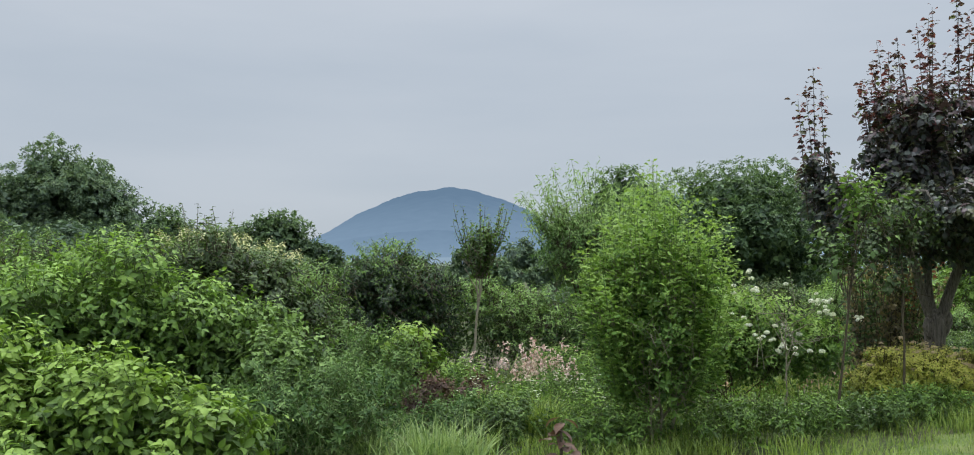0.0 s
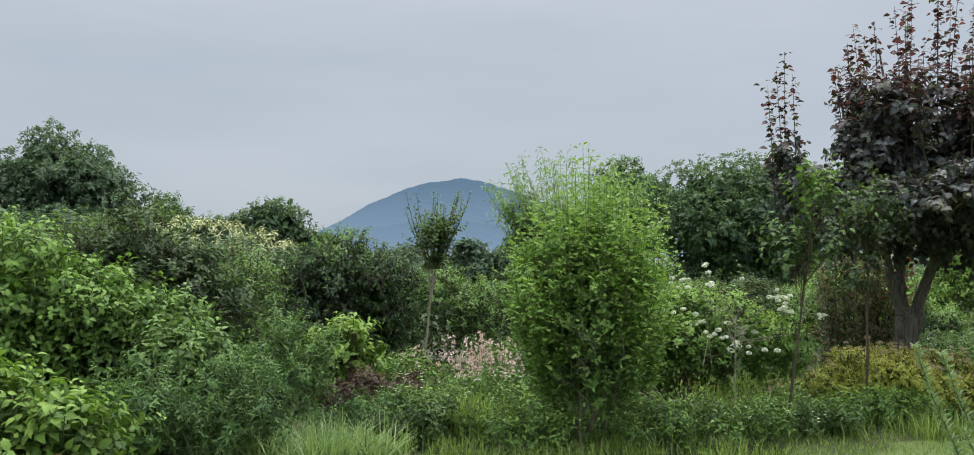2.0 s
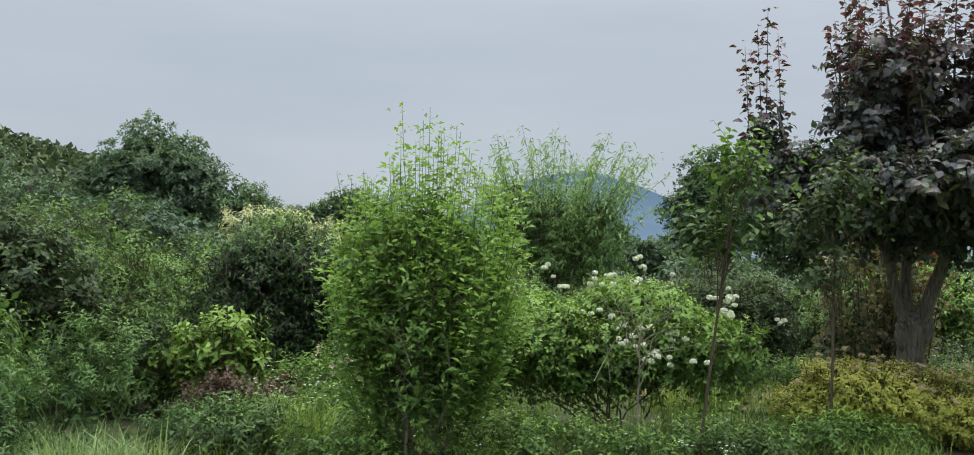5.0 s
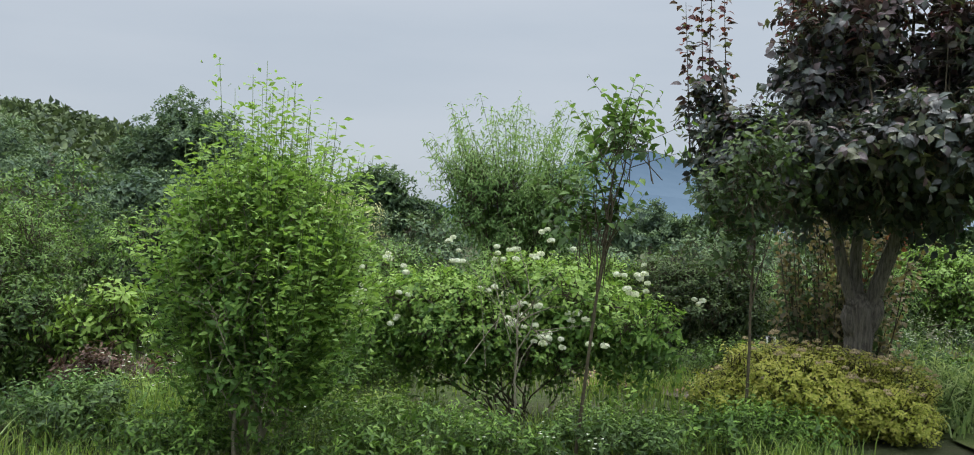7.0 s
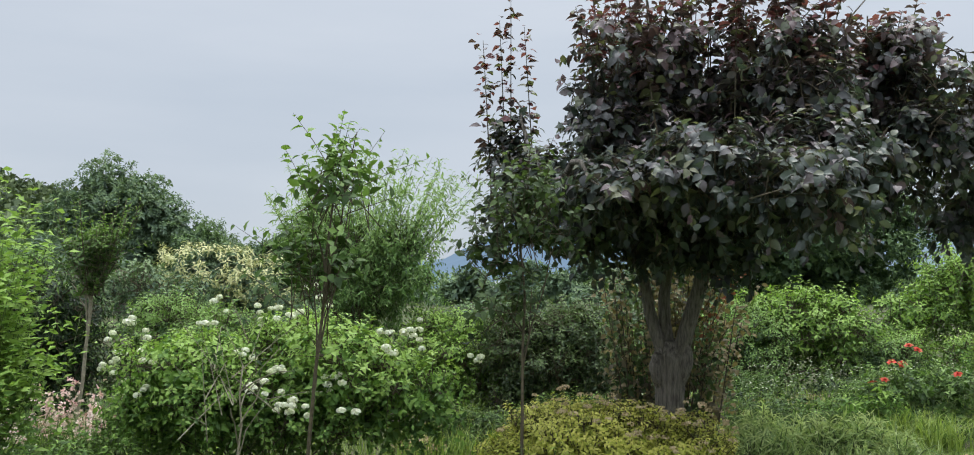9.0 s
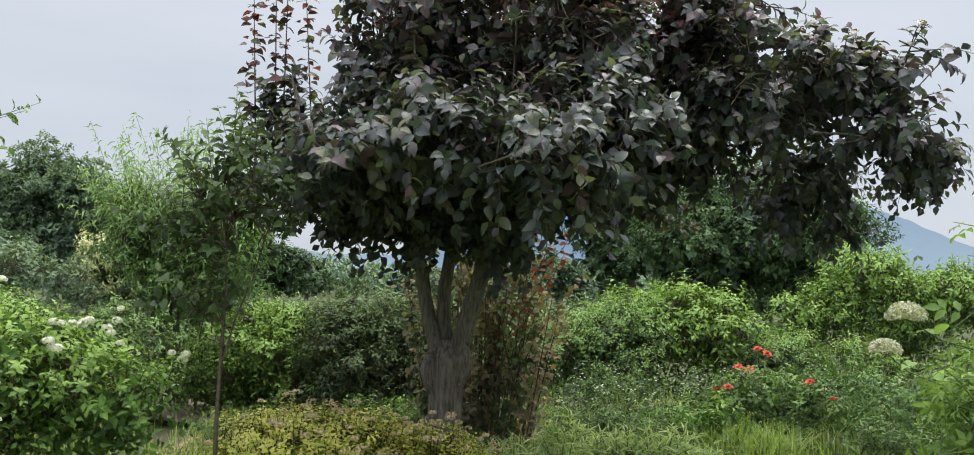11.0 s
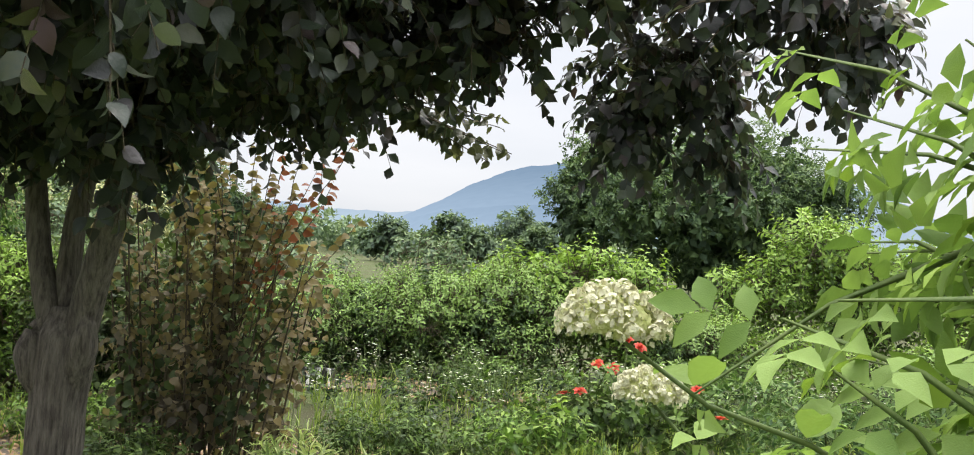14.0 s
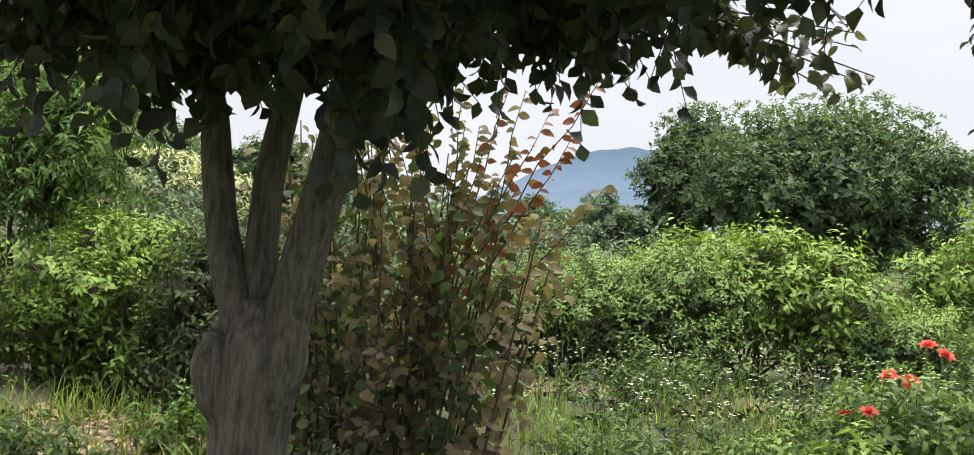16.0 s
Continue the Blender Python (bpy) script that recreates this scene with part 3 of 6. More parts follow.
def floret_ball(centre, r, flat, n, rnd, petal, cover=0.6, shape="plain"):
    """Many small four-petalled florets over a domed head."""
    d = unit(rnd.normal(size=(n, 3)))
    d[:, 2] = np.abs(d[:, 2]) * (1.0 + cover) - cover
    d = unit(d)
    lumps = 1 + 0.1 * np.sin(9 * d[:, :1] + 3) * np.sin(8 * d[:, 1:2] + 1) + 0.05 * np.sin(19 * d[:, :1]) * np.sin(17 * d[:, 1:2])
    p = np.asarray(centre) + d * np.array((r, r, r * flat)) * lumps * rnd.uniform(0.92, 1.04, (n, 1))
    a = unit(np.cross(d, rnd.normal(size=(n, 3))))
    b = np.cross(d, a)
    chunks = []
    pos, ax, nm = [], [], []
    for k in range(4):
        w = math.cos(k * 1.571) * a + math.sin(k * 1.571) * b + 0.25 * d
        pos.append(p)
        ax.append(w)
        nm.append(d)
    pos, ax, nm = (np.concatenate(q) for q in (pos, ax, nm))
    return leaf_arrays(pos, ax, nm, petal * rnd.uniform(0.8, 1.2, len(pos)), 0.95, shape, rnd.rand(len(pos)))


def umbel(centre, r, flat, rnd, bunches=74, florets=15):
    """A domed head of many small bunches of four-petalled florets, with gaps between the bunches."""
    verts, tris, ages, base = [], [], [], 0
    for k in range(bunches):
        h = 1 - 1.25 * (k + 0.5) / bunches
        w = k * 2.4 + rnd.normal(0, 0.15)
        ring = math.sqrt(max(0.0, 1 - h * h))
        q = np.asarray(centre) + np.array((ring * math.cos(w), ring * math.sin(w), h * flat)) * r * rnd.uniform(0.86, 1.02)
        v, t, y = floret_ball(q, r * rnd.uniform(0.12, 0.17), 0.75, florets, rnd, r * 0.074, 0.5)
        verts.append(v)
        tris.append(t + base)
        ages.append(np.clip(y * 0.6 + rnd.uniform(0, 0.4), 0, 1))
        base += len(v)
    return np.concatenate(verts), np.concatenate(tris), np.concatenate(ages)


def rose_head(centre, r, rnd, face=(0, -0.3, 1.0)):
    """A double flower: rings of cupped petals round an axis."""
    f = unit(np.asarray(face, float) + rnd.normal(0, 0.35, 3))
    a = unit(np.cross(f, (1, 0.2, 0.1)))
    b = np.cross(f, a)
    pos, ax, nm, ln = [], [], [], []
    for ring, (count, lift, size) in enumerate(((6, 0.25, 1.0), (5, 0.75, 0.85), (4, 1.6, 0.65), (3, 3.0, 0.5))):
        for k in range(count):
            w = 6.283 * (k + 0.5 * ring) / count + rnd.normal(0, 0.15)
            side = math.cos(w) * a + math.sin(w) * b
            pos.append(np.asarray(centre) + side * r * 0.06)
            ax.append(side + f * lift)
            nm.append(f - side * lift * 0.8)
            ln.append(r * size)
    return leaf_arrays(np.array(pos), np.array(ax), np.array(nm), np.array(ln), 0.95, "broad", rnd.rand(len(pos)))


# ---------------------------------------------------------------- ground and distance


def ground_height(x, y):
    return 0.02 * np.sin(0.9 * x + 0.4 * y) * np.cos(0.7 * y) - 0.02


def sheet(name, rings, sectors, height, material, label, category, kind="structure"):
    ang = np.linspace(0, 2 * math.pi, sectors, endpoint=False)
    r = np.asarray(rings)
    x, y = 4 + r[:, None] * np.cos(ang), 9 + r[:, None] * np.sin(ang)
    v = np.stack([x, y, height(x, y)], -1).reshape(-1, 3)
    n = len(r)
    i, j = np.meshgrid(np.arange(n - 1), np.arange(sectors), indexing="ij")
    p, q = i * sectors + j, i * sectors + (j + 1) % sectors
    t = np.concatenate([np.stack([p, p + sectors, q + sectors], -1).reshape(-1, 3), np.stack([p, q + sectors, q], -1).reshape(-1, 3)])
    ob = new(name, raw_mesh(name, v, t, None, True))
    ob.data.materials.append(material)
    return tagged(ob, label, category, kind=kind)


sheet("ground", np.concatenate([[0.01], np.linspace(0.4, 24, 60), np.geomspace(26, 4400, 40)]), 96, ground_height, M_SOIL,
      "weedy garden soil with patches of grass", "ground")


def ridge(name, x0, x1, y0, y1, nx, ny, height, material, label):
    x, y = np.meshgrid(np.linspace(x0, x1, nx), np.linspace(y0, y1, ny))
    z = height(x, y)
    v = np.stack([x, y, z], -1).reshape(-1, 3)
    i, j = np.meshgrid(np.arange(ny - 1), np.arange(nx - 1), indexing="ij")
    p = (i * nx + j).ravel()
    t = np.concatenate([np.stack([p, p + 1, p + nx + 1], -1), np.stack([p, p + nx + 1, p + nx], -1)])
    ob = new(name, raw_mesh(name, v, t, None, True))
    ob.data.materials.append(material)
    return tagged(ob, label, "mountain", kind="structure")


def waver(x, y, step, seed=0.0):
    return (np.sin(x / step + seed) + 0.6 * np.sin(2.3 * x / step + y / step + 1.3 * seed) + 0.4 * np.sin(4.9 * x / step - 1.7 * y / step) + 0.25 * np.sin(11.3 * x / step + seed)
            + 0.15 * np.sin(23.7 * x / step + 2 * seed))


def main_mountain(x, y):
    """A blunt peak whose long shoulder falls to one side."""
    left = np.clip((x + 108) / -520, 0, 2)
    right = np.clip((x + 108) / 900, 0, 2)
    fall = np.where(x < -108, 1 - 0.27 * left - 0.81 * left ** 2, 1 - 0.39 * right - 3.1 * right ** 2)
    depth = np.clip(1 - np.abs(y - 2500) / 700, 0, 1) ** 0.7
    return np.maximum(254 * fall, -60) * depth + 2.5 * waver(x, y, 60) * depth - 3


def right_mountain(x, y):
    fall = np.exp(-((x - 720) / 520.0) ** 2)
    depth = np.clip(1 - np.abs(y - 3000) / 700, 0, 1) ** 0.7
    return 285 * fall * depth + 4 * waver(x, y, 70, 2.0) * depth - 3


def far_ridge(x, y):
    depth = np.clip(1 - np.abs(y - 3700) / 500, 0, 1) ** 0.7
    return (150 + 26 * np.sin(x / 420 + 1.0) + 5 * waver(x, y, 110, 1.0)) * depth - 3


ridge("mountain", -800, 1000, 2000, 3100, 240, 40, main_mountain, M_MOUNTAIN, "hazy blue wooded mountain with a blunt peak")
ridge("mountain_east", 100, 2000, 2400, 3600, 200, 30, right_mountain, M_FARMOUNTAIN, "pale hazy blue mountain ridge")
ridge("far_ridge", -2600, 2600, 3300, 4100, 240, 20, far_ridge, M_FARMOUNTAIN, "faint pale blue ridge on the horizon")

# wooded hill on the west side: a slope covered with tree crowns


def hill_height(x, y):
    u = np.maximum(-x - 130, 0) / 75
    return 58 * (1 - np.exp(-u ** 1.3)) * np.clip(1 - np.abs(y - 330) / 190, 0, 1) ** 0.5 + 0.8 * waver(x, y, 14) - 4


hill = ridge("wooded_hill", -420, -95, 160, 500, 120, 90, hill_height, rough_material("hill_floor", (0.03, 0.045, 0.03), (0.05, 0.07, 0.04), 0.2, 0.95, 0.5, 1.0),
             "steep green hill covered with trees")
rnd = np.random.RandomState(71)
hx, hy = rnd.uniform(-400, -110, 5200), rnd.uniform(170, 400, 5200)
hz = hill_height(hx, hy)
hp = np.stack([hx, hy, hz + 1.5], -1)
hp = np.repeat(hp, 6, 0) + rnd.normal(0, 1.6, (5200 * 6, 3)) * np.array((1, 1, 0.7))
v, t, yv = leaf_arrays(hp, rnd.normal(size=hp.shape) + UP * 0.2, UP + rnd.normal(0, 0.5, hp.shape), rnd.uniform(2.0, 3.8, len(hp)), 0.7, "plain", np.clip(rnd.normal(0.3, 0.25, len(hp)), 0, 1))
woods = new("hillside_woods", raw_mesh("hillside_woods", v, t, yv))
woods.data.materials.append(M_HILL)
tagged(woods, "dense green woodland covering the hillside", "woods", kind="stuff")

# treeline in the valley
rnd = np.random.RandomState(72)
tx = rnd.uniform(-75, 75, 420)
ty = 82 + rnd.uniform(-8, 30, 420)
th = 0.6 + 2.6 * rnd.rand(420) ** 2 + 0.9 * np.sin(tx / 4.0) + 0.02 * np.abs(tx)
tp = np.repeat(np.stack([tx, ty, th], -1), 80, 0)
dd = unit(rnd.normal(size=tp.shape)) * rnd.uniform(0.6, 1.05, (len(tp), 1))
tp = tp * np.array((1, 1, 0.62)) + dd * np.array((1.9, 1.6, 1.15)) * np.repeat(rnd.uniform(0.6, 1.2, 420), 80)[:, None]
# crown tops get a paler tint than the undersides
v, t, yv = leaf_arrays(tp, dd + rnd.normal(0, 0.6, tp.shape), UP + dd + rnd.normal(0, 0.4, tp.shape), rnd.uniform(0.38, 0.75, len(tp)), 0.6, "plain", np.clip(dd[:, 2] * 0.5 + 0.2, 0, 1))
woods2 = new("valley_woods", raw_mesh("valley_woods", v, t, yv))
woods2.data.materials.append(M_HAZEGREEN)
tagged(woods2, "distant mixed green trees filling the valley", "woods", kind="stuff")

# ---------------------------------------------------------------- far trees
far_tree("broad_tree", "large dark green spreading tree with layered foliage", (11.9, 41), [(11.9, 41, 4.3, 4.2, 3.6, 2.3), (9.6, 40, 3.3, 2.6, 2.5, 1.8), (14.6, 41, 3.3, 2.6, 2.6, 2.0), (11.5, 39, 3.0, 3.0, 2.4, 1.9), (12.3, 41, 1.6, 3.6, 3.0, 1.4)],
         M_SPREAD, 11, leaf=0.22, shoots=7000, leaves=6, shape="plain", ratio=0.42, up=0.1, sag=0.35, jitter=0.2, trunk_r=0.35, tiers=60, flatness=0.4)
far_tree("dark_tree", "tall dark blue-green tree beside a spreading one", (7.6, 49), [(7.6, 49, 5.2, 1.9, 1.8, 1.7), (7.2, 49, 3.4, 2.1, 2.0, 2.2), (8.9, 49, 3.8, 1.8, 1.6, 2.2)], M_DEEP, 12, leaf=0.26, shoots=3000, trunk_r=0.3)
far_tree("round_tree", "large round green tree with a leafy crown", (-24.5, 52), [(-24.5, 52, 6.1, 3.3, 3.0, 2.6), (-27.2, 52, 5.0, 2.4, 2.2, 2.2), (-22.2, 52, 4.6, 2.2, 2.2, 2.0), (-24.5, 51, 3.2, 3.6, 2.6, 2.2)], M_HAZEGREEN, 13, leaf=0.3, shoots=5000, trunk_r=0.4)
far_tree("hillside_tree", "big spreading dark green tree at the garden's edge", (-17.5, 30), [(-17.5, 30, 2.1, 3.2, 3.0, 1.4), (-22.3, 31.5, 3.7, 2.4, 2.6, 2.0), (-14.4, 31, 1.9, 2.6, 2.3, 1.3), (-17, 29, 1.3, 3.6, 2.6, 1.2)], M_HAZEGREEN, 14, leaf=0.2, shoots=6000, trunk_r=0.3)
far_tree("edge_tree", "dark leafy tree in the second row", (-10.5, 45), [(-10.5, 45, 3.0, 1.6, 1.5, 1.5), (-12.4, 45, 2.5, 1.6, 1.5, 1.4), (-8.9, 46, 1.8, 1.6, 1.4, 1.2)], M_DEEP, 15, leaf=0.24, shoots=2400)
far_tree("edge_tree", "dark leafy tree in the second row", (-17.5, 49), [(-17.5, 49, 3.2, 2.0, 1.8, 1.6), (-15.4, 48, 2.4, 1.8, 1.6, 1.4)], M_DEEP, 16, leaf=0.24, shoots=2000)
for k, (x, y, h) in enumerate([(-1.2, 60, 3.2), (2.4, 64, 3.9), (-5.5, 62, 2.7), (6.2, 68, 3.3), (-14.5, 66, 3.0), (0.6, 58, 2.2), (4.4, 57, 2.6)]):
    far_tree("valley_tree", "distant blue-green leafy tree in the valley", (x, y), [(x, y, h * 0.68, h * 0.34, h * 0.34, h * 0.34), (x + 0.8, y, h * 0.48, h * 0.36, h * 0.34, h * 0.3), (x - 0.9, y, h * 0.42, h * 0.36, h * 0.3, h * 0.28)], M_HAZEGREEN, 140 + k, leaf=0.3, shoots=420, group="trees in the valley", tiers=12)
ct = far_tree("chestnut_tree", "green tree covered with cream catkin flowers", (-11.2, 37.5), [(-11.6, 37.5, 1.7, 2.3, 1.8, 1.3), (-9.2, 37.3, 1.3, 1.7, 1.5, 1.1), (-13.6, 37.5, 1.2, 1.5, 1.5, 1.0)], M_HAZEGREEN, 17, leaf=0.2, shoots=2800)
rnd = np.random.RandomState(18)
a, _ = leafy([(-11.6, 37.2, 2.0, 2.1, 1.7, 1.2), (-9.3, 37.0, 1.5, 1.6, 1.4, 1.0)], rnd, shoots=650, leaves=7, shoot=(0.3, 0.5), leaf=0.3, ratio=0.3, up=0.6, droop=0.3, shell=0.9, shape="lance", floor=1.0)
v, t, yv = leaf_arrays(*a)
part("catkin_mass", (v, t), M_CATKIN, ct, "drooping cream catkins", youth=yv, kind="stuff")

# ---------------------------------------------------------------- background shrubs and hedges
shrub("background_shrub", "wide mid-green shrub mass behind the beds", (-6.4, 14.0), [(-6.6, 14.2, 0.9, 2.2, 1.0, 1.2), (-4.6, 13.6, 0.9, 1.4, 1.0, 1.15), (-8.8, 14.5, 0.9, 1.6, 1.0, 1.3)], M_MID, 21, shoots=1045, leaves=9, leaf=0.105, ratio=0.45, shoot=(0.2, 0.45), up=0.8)
shrub("background_shrub", "green shrub with long arching shoots", (-4.9, 10.2), [(-4.9, 10.2, 0.8, 1.3, 1.0, 0.85), (-3.6, 10.6, 0.75, 1.0, 0.9, 0.8)], M_MID, 22, shoots=766, leaves=9, leaf=0.098, ratio=0.4, shoot=(0.2, 0.45), up=0.8)
shrub("hedge", "loose clipped hedge with pale young tips", (-3.1, 12.9), [(-3.6, 13.0, 0.65, 0.9, 0.6, 0.75), (-2.6, 12.9, 0.75, 0.8, 0.6, 0.8), (-4.6, 13.0, 0.55, 0.8, 0.6, 0.7)], M_HEDGE, 23, "hedge", shoots=1150, leaves=9, leaf=0.084, ratio=0.42, up=0.9, shoot=(0.15, 0.35), top_pale=0.9, tip_young=0.9, top_power=1.4)
shrub("hedge", "loose clipped hedge with pale young tips", (0.5, 12.9), [(-0.2, 12.9, 0.66, 0.8, 0.55, 0.64), (0.7, 12.9, 0.64, 0.8, 0.55, 0.64), (1.6, 13.0, 0.56, 0.8, 0.55, 0.58)], M_HEDGE, 24, "hedge", shoots=1400, leaves=9, leaf=0.070, ratio=0.42, up=0.9, shoot=(0.12, 0.3), top_pale=0.9, tip_young=0.9, top_power=1.4)
shrub("leafy_bush", "dark olive-green shrub with small dense leaves", (4.0, 14.2), [(3.75, 13.7, 0.7, 0.6, 0.45, 0.55), (4.45, 13.6, 0.72, 0.55, 0.45, 0.55), (4.1, 13.5, 0.35, 0.8, 0.45, 0.35)], M_OLIVE, 25, shoots=1300, leaves=9, leaf=0.07, ratio=0.42, up=0.7, shoot=(0.14, 0.32), tip_young=0.7, top_pale=0.6)
shrub("leafy_bush", "bushy green shrub with fresh pale shoots", (2.95, 13.8), [(2.95, 13.8, 0.56, 0.72, 0.55, 0.52), (3.5, 14.0, 0.4, 0.45, 0.45, 0.42), (2.4, 13.9, 0.35, 0.45, 0.45, 0.38)], M_FRESH, 26, shoots=1400, leaves=10, leaf=0.076, ratio=0.42, up=0.6, shoot=(0.15, 0.32), top_pale=0.6, tip_young=0.8)
shrub("hedge", "long green hedge with dark sides and pale new growth on top", (6.2, 16.7), [(4.9, 16.6, 0.45, 0.7, 0.6, 0.5), (5.7, 16.6, 0.5, 0.75, 0.6, 0.55), (6.6, 16.6, 0.5, 0.75, 0.6, 0.6), (8.6, 16.9, 0.3, 0.7, 0.5, 0.42)], M_HEDGE, 27, "hedge", shoots=2700, leaves=10, leaf=0.065, ratio=0.42, up=0.9, shoot=(0.15, 0.36), top_pale=0.9, tip_young=0.9, top_power=1.4)
shrub("hedge", "low green hedge continuing behind the tree", (4.0, 15.6), [(3.7, 15.6, 0.5, 0.6, 0.5, 0.5), (4.5, 15.9, 0.5, 0.6, 0.5, 0.5), (2.6, 15.6, 0.55, 0.7, 0.5, 0.55)], M_HEDGE, 127, "hedge", shoots=1000, leaves=9, leaf=0.066, ratio=0.42, up=0.9, shoot=(0.15, 0.36), top_pale=0.9, tip_young=0.9, top_power=1.4)
shrub("leafy_bush", "low light green shrub filling the hedge gap", (9.1, 17.2), [(9.0, 17.3, 0.4, 0.6, 0.5, 0.42), (9.8, 17.0, 0.3, 0.55, 0.45, 0.38), (11.2, 16.6, 0.35, 0.8, 0.5, 0.42)], M_FRESH, 128, shoots=520, leaves=9, leaf=0.08, ratio=0.42, up=0.8, shoot=(0.15, 0.34), tip_young=0.7, top_pale=0.6)
shrub("leafy_bush", "vigorous green shrub with large pale shoots", (7.4, 17.2), [(7.2, 17.2, 0.75, 0.75, 0.65, 0.68), (8.0, 17.2, 0.55, 0.7, 0.6, 0.6), (6.6, 17.3, 0.6, 0.5, 0.5, 0.5)], M_FRESH, 28, shoots=1057, leaves=10, leaf=0.113, ratio=0.4, up=0.7, shoot=(0.2, 0.45), top_pale=0.6, tip_young=0.8)
shrub("leafy_bush", "tall bright green shrub behind the rose bed", (10.5, 18.7), [(10.3, 18.7, 1.05, 0.95, 0.9, 1.0), (11.7, 18.9, 0.9, 1.2, 0.9, 1.0), (9.4, 18.6, 0.6, 0.6, 0.6, 0.65), (13.4, 19.0, 0.9, 1.2, 0.9, 0.95)], M_FRESH, 29, shoots=1787, leaves=10, leaf=0.119, ratio=0.42, up=0.6, shoot=(0.2, 0.45), top_pale=0.6, tip_young=0.8)
shrub("background_shrub", "grey-green shrubs filling the back of the garden", (5.5, 21.5), [(2.5, 22, 0.5, 1.8, 1.0, 0.55), (6.2, 23, 0.4, 1.6, 1.0, 0.6), (-1.5, 22, 0.8, 1.7, 1.0, 0.9), (-5.5, 22, 1.0, 2.2, 1.0, 1.0), (4.4, 24, 0.6, 0.9, 0.8, 0.85)], M_HAZEGREEN, 30, shoots=1045, leaves=8, leaf=0.154, ratio=0.5, up=0.6, shape="plain", shoot=(0.25, 0.5))

# willow-leaved tree: a vase of upright leaders with narrow hanging leaves
wt = shrub("willow_leaved_tree", "upright tree with narrow grey-green hanging leaves", (1.7, 14.2), [(1.6, 14.2, 1.65, 0.6, 0.55, 0.6), (2.2, 14.2, 1.6, 0.55, 0.55, 0.6), (1.2, 14.2, 1.95, 0.4, 0.45, 0.45), (1.8, 14.2, 1.1, 0.45, 0.45, 0.45)], M_SILVER, 31, "tree", shoots=620, leaves=14, leaf=0.105,
           ratio=0.22, up=1.1, droop=0.55, shoot=(0.25, 0.5), tiers=14, shape="lance", spread=0.65, sag=0.1, stems=9, stem_r=0.03, core=0.5, top_pale=0.3)
rnd = np.random.RandomState(32)
wa, wb = [], []
for k in range(84):
    u = rnd.uniform(-1, 1)
    wa.append((1.75 + 0.45 * u + rnd.normal(0, 0.1), 14.2 + rnd.normal(0, 0.22), 1.25 + 0.2 * rnd.rand()))
    crest = 3.3 - 0.5 * abs(u) ** 3 - (0.35 if 0.05 < u < 0.4 else 0.0)
    wb.append((1.85 + 1.35 * u + rnd.normal(0, 0.05), 14.2 + rnd.normal(0, 0.45), crest - abs(rnd.normal(0, 0.35))))
(v, t, yv), paths = leader_leaves(wa, wb, rnd, 95, 0.115, 0.2, "lance", hang=(-1.0, 0.3), bow=0.35, taper=0.1, young=(0.05, 0.7), scatter=0.04)
part("upright_growth", (v, t), M_SILVER, wt, "feathery upright leader shoots", youth=yv, kind="stuff")
part("leader_twig", path_tubes(paths, 0.006, 0.002), M_STEM, wt, kind="stuff")

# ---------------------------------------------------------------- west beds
shrub("round_bush", "dense dark green round bush with pale new tips", (-1.25, 11.9), [(-1.25, 11.9, 1.0, 0.9, 0.9, 0.74), (-1.25, 11.8, 0.5, 0.88, 0.85, 0.5)], M_DARK, 41, core=0.9, shoots=2100, leaves=12, leaf=0.088, ratio=0.32, up=0.4, droop=0.5, shoot=(0.14, 0.32), top_pale=0.75, top_power=5, shell=0.7, tip_young=0.12, tiers=40)


def sapling(name, label, base, crown, seed, material, stem_material, leaf, ratio, shoots, leaves, shoot, stem_r, lean=(0, 0), **kw):
    rnd = np.random.RandomState(seed)
    ob = thing(name, base[0], base[1], label, "sapling")
    opts = dict(up=1.0, droop=0.1, sag=0.1, shell=0.2)
    opts.update(kw)
    args, sh = leafy(clumped(crown, rnd, 30, 0.22, 0.36, 0.6, 0.2), rnd, shoots=shoots, leaves=leaves, shoot=shoot, leaf=leaf, ratio=ratio, **opts)
    v, t, yv = leaf_arrays(*args)
    part("foliage", (v, t), material, ob, youth=yv, kind="stuff")
    top = (crown[0][0], crown[0][1], crown[0][2] + 0.3 * crown[0][5])
    part("stem", tube_arrays(bent((base[0], base[1], 0), top, 7, 0, 0.012, rnd), np.linspace(stem_r, stem_r * 0.4, 7), 6), stem_material, ob, smooth=True)
    part("twig_mass", shoot_tubes(sh, rnd, 0.003), stem_material, ob, kind="stuff")
    for k in range(5):
        b = crown[rnd.randint(len(crown))]
        s = 0.45 + 0.1 * k
        a = np.array((base[0], base[1], 0)) * (1 - s) + np.array(top) * s
        q = np.array(b[:3]) + rnd.normal(0, 0.5, 3) * np.array(b[3:6])
        part("branch", tube_arrays(bent(a, q, 5, 0.03, 0.01, rnd), np.linspace(stem_r * 0.5, stem_r * 0.2, 5), 5), stem_material, ob, smooth=True)
    return ob


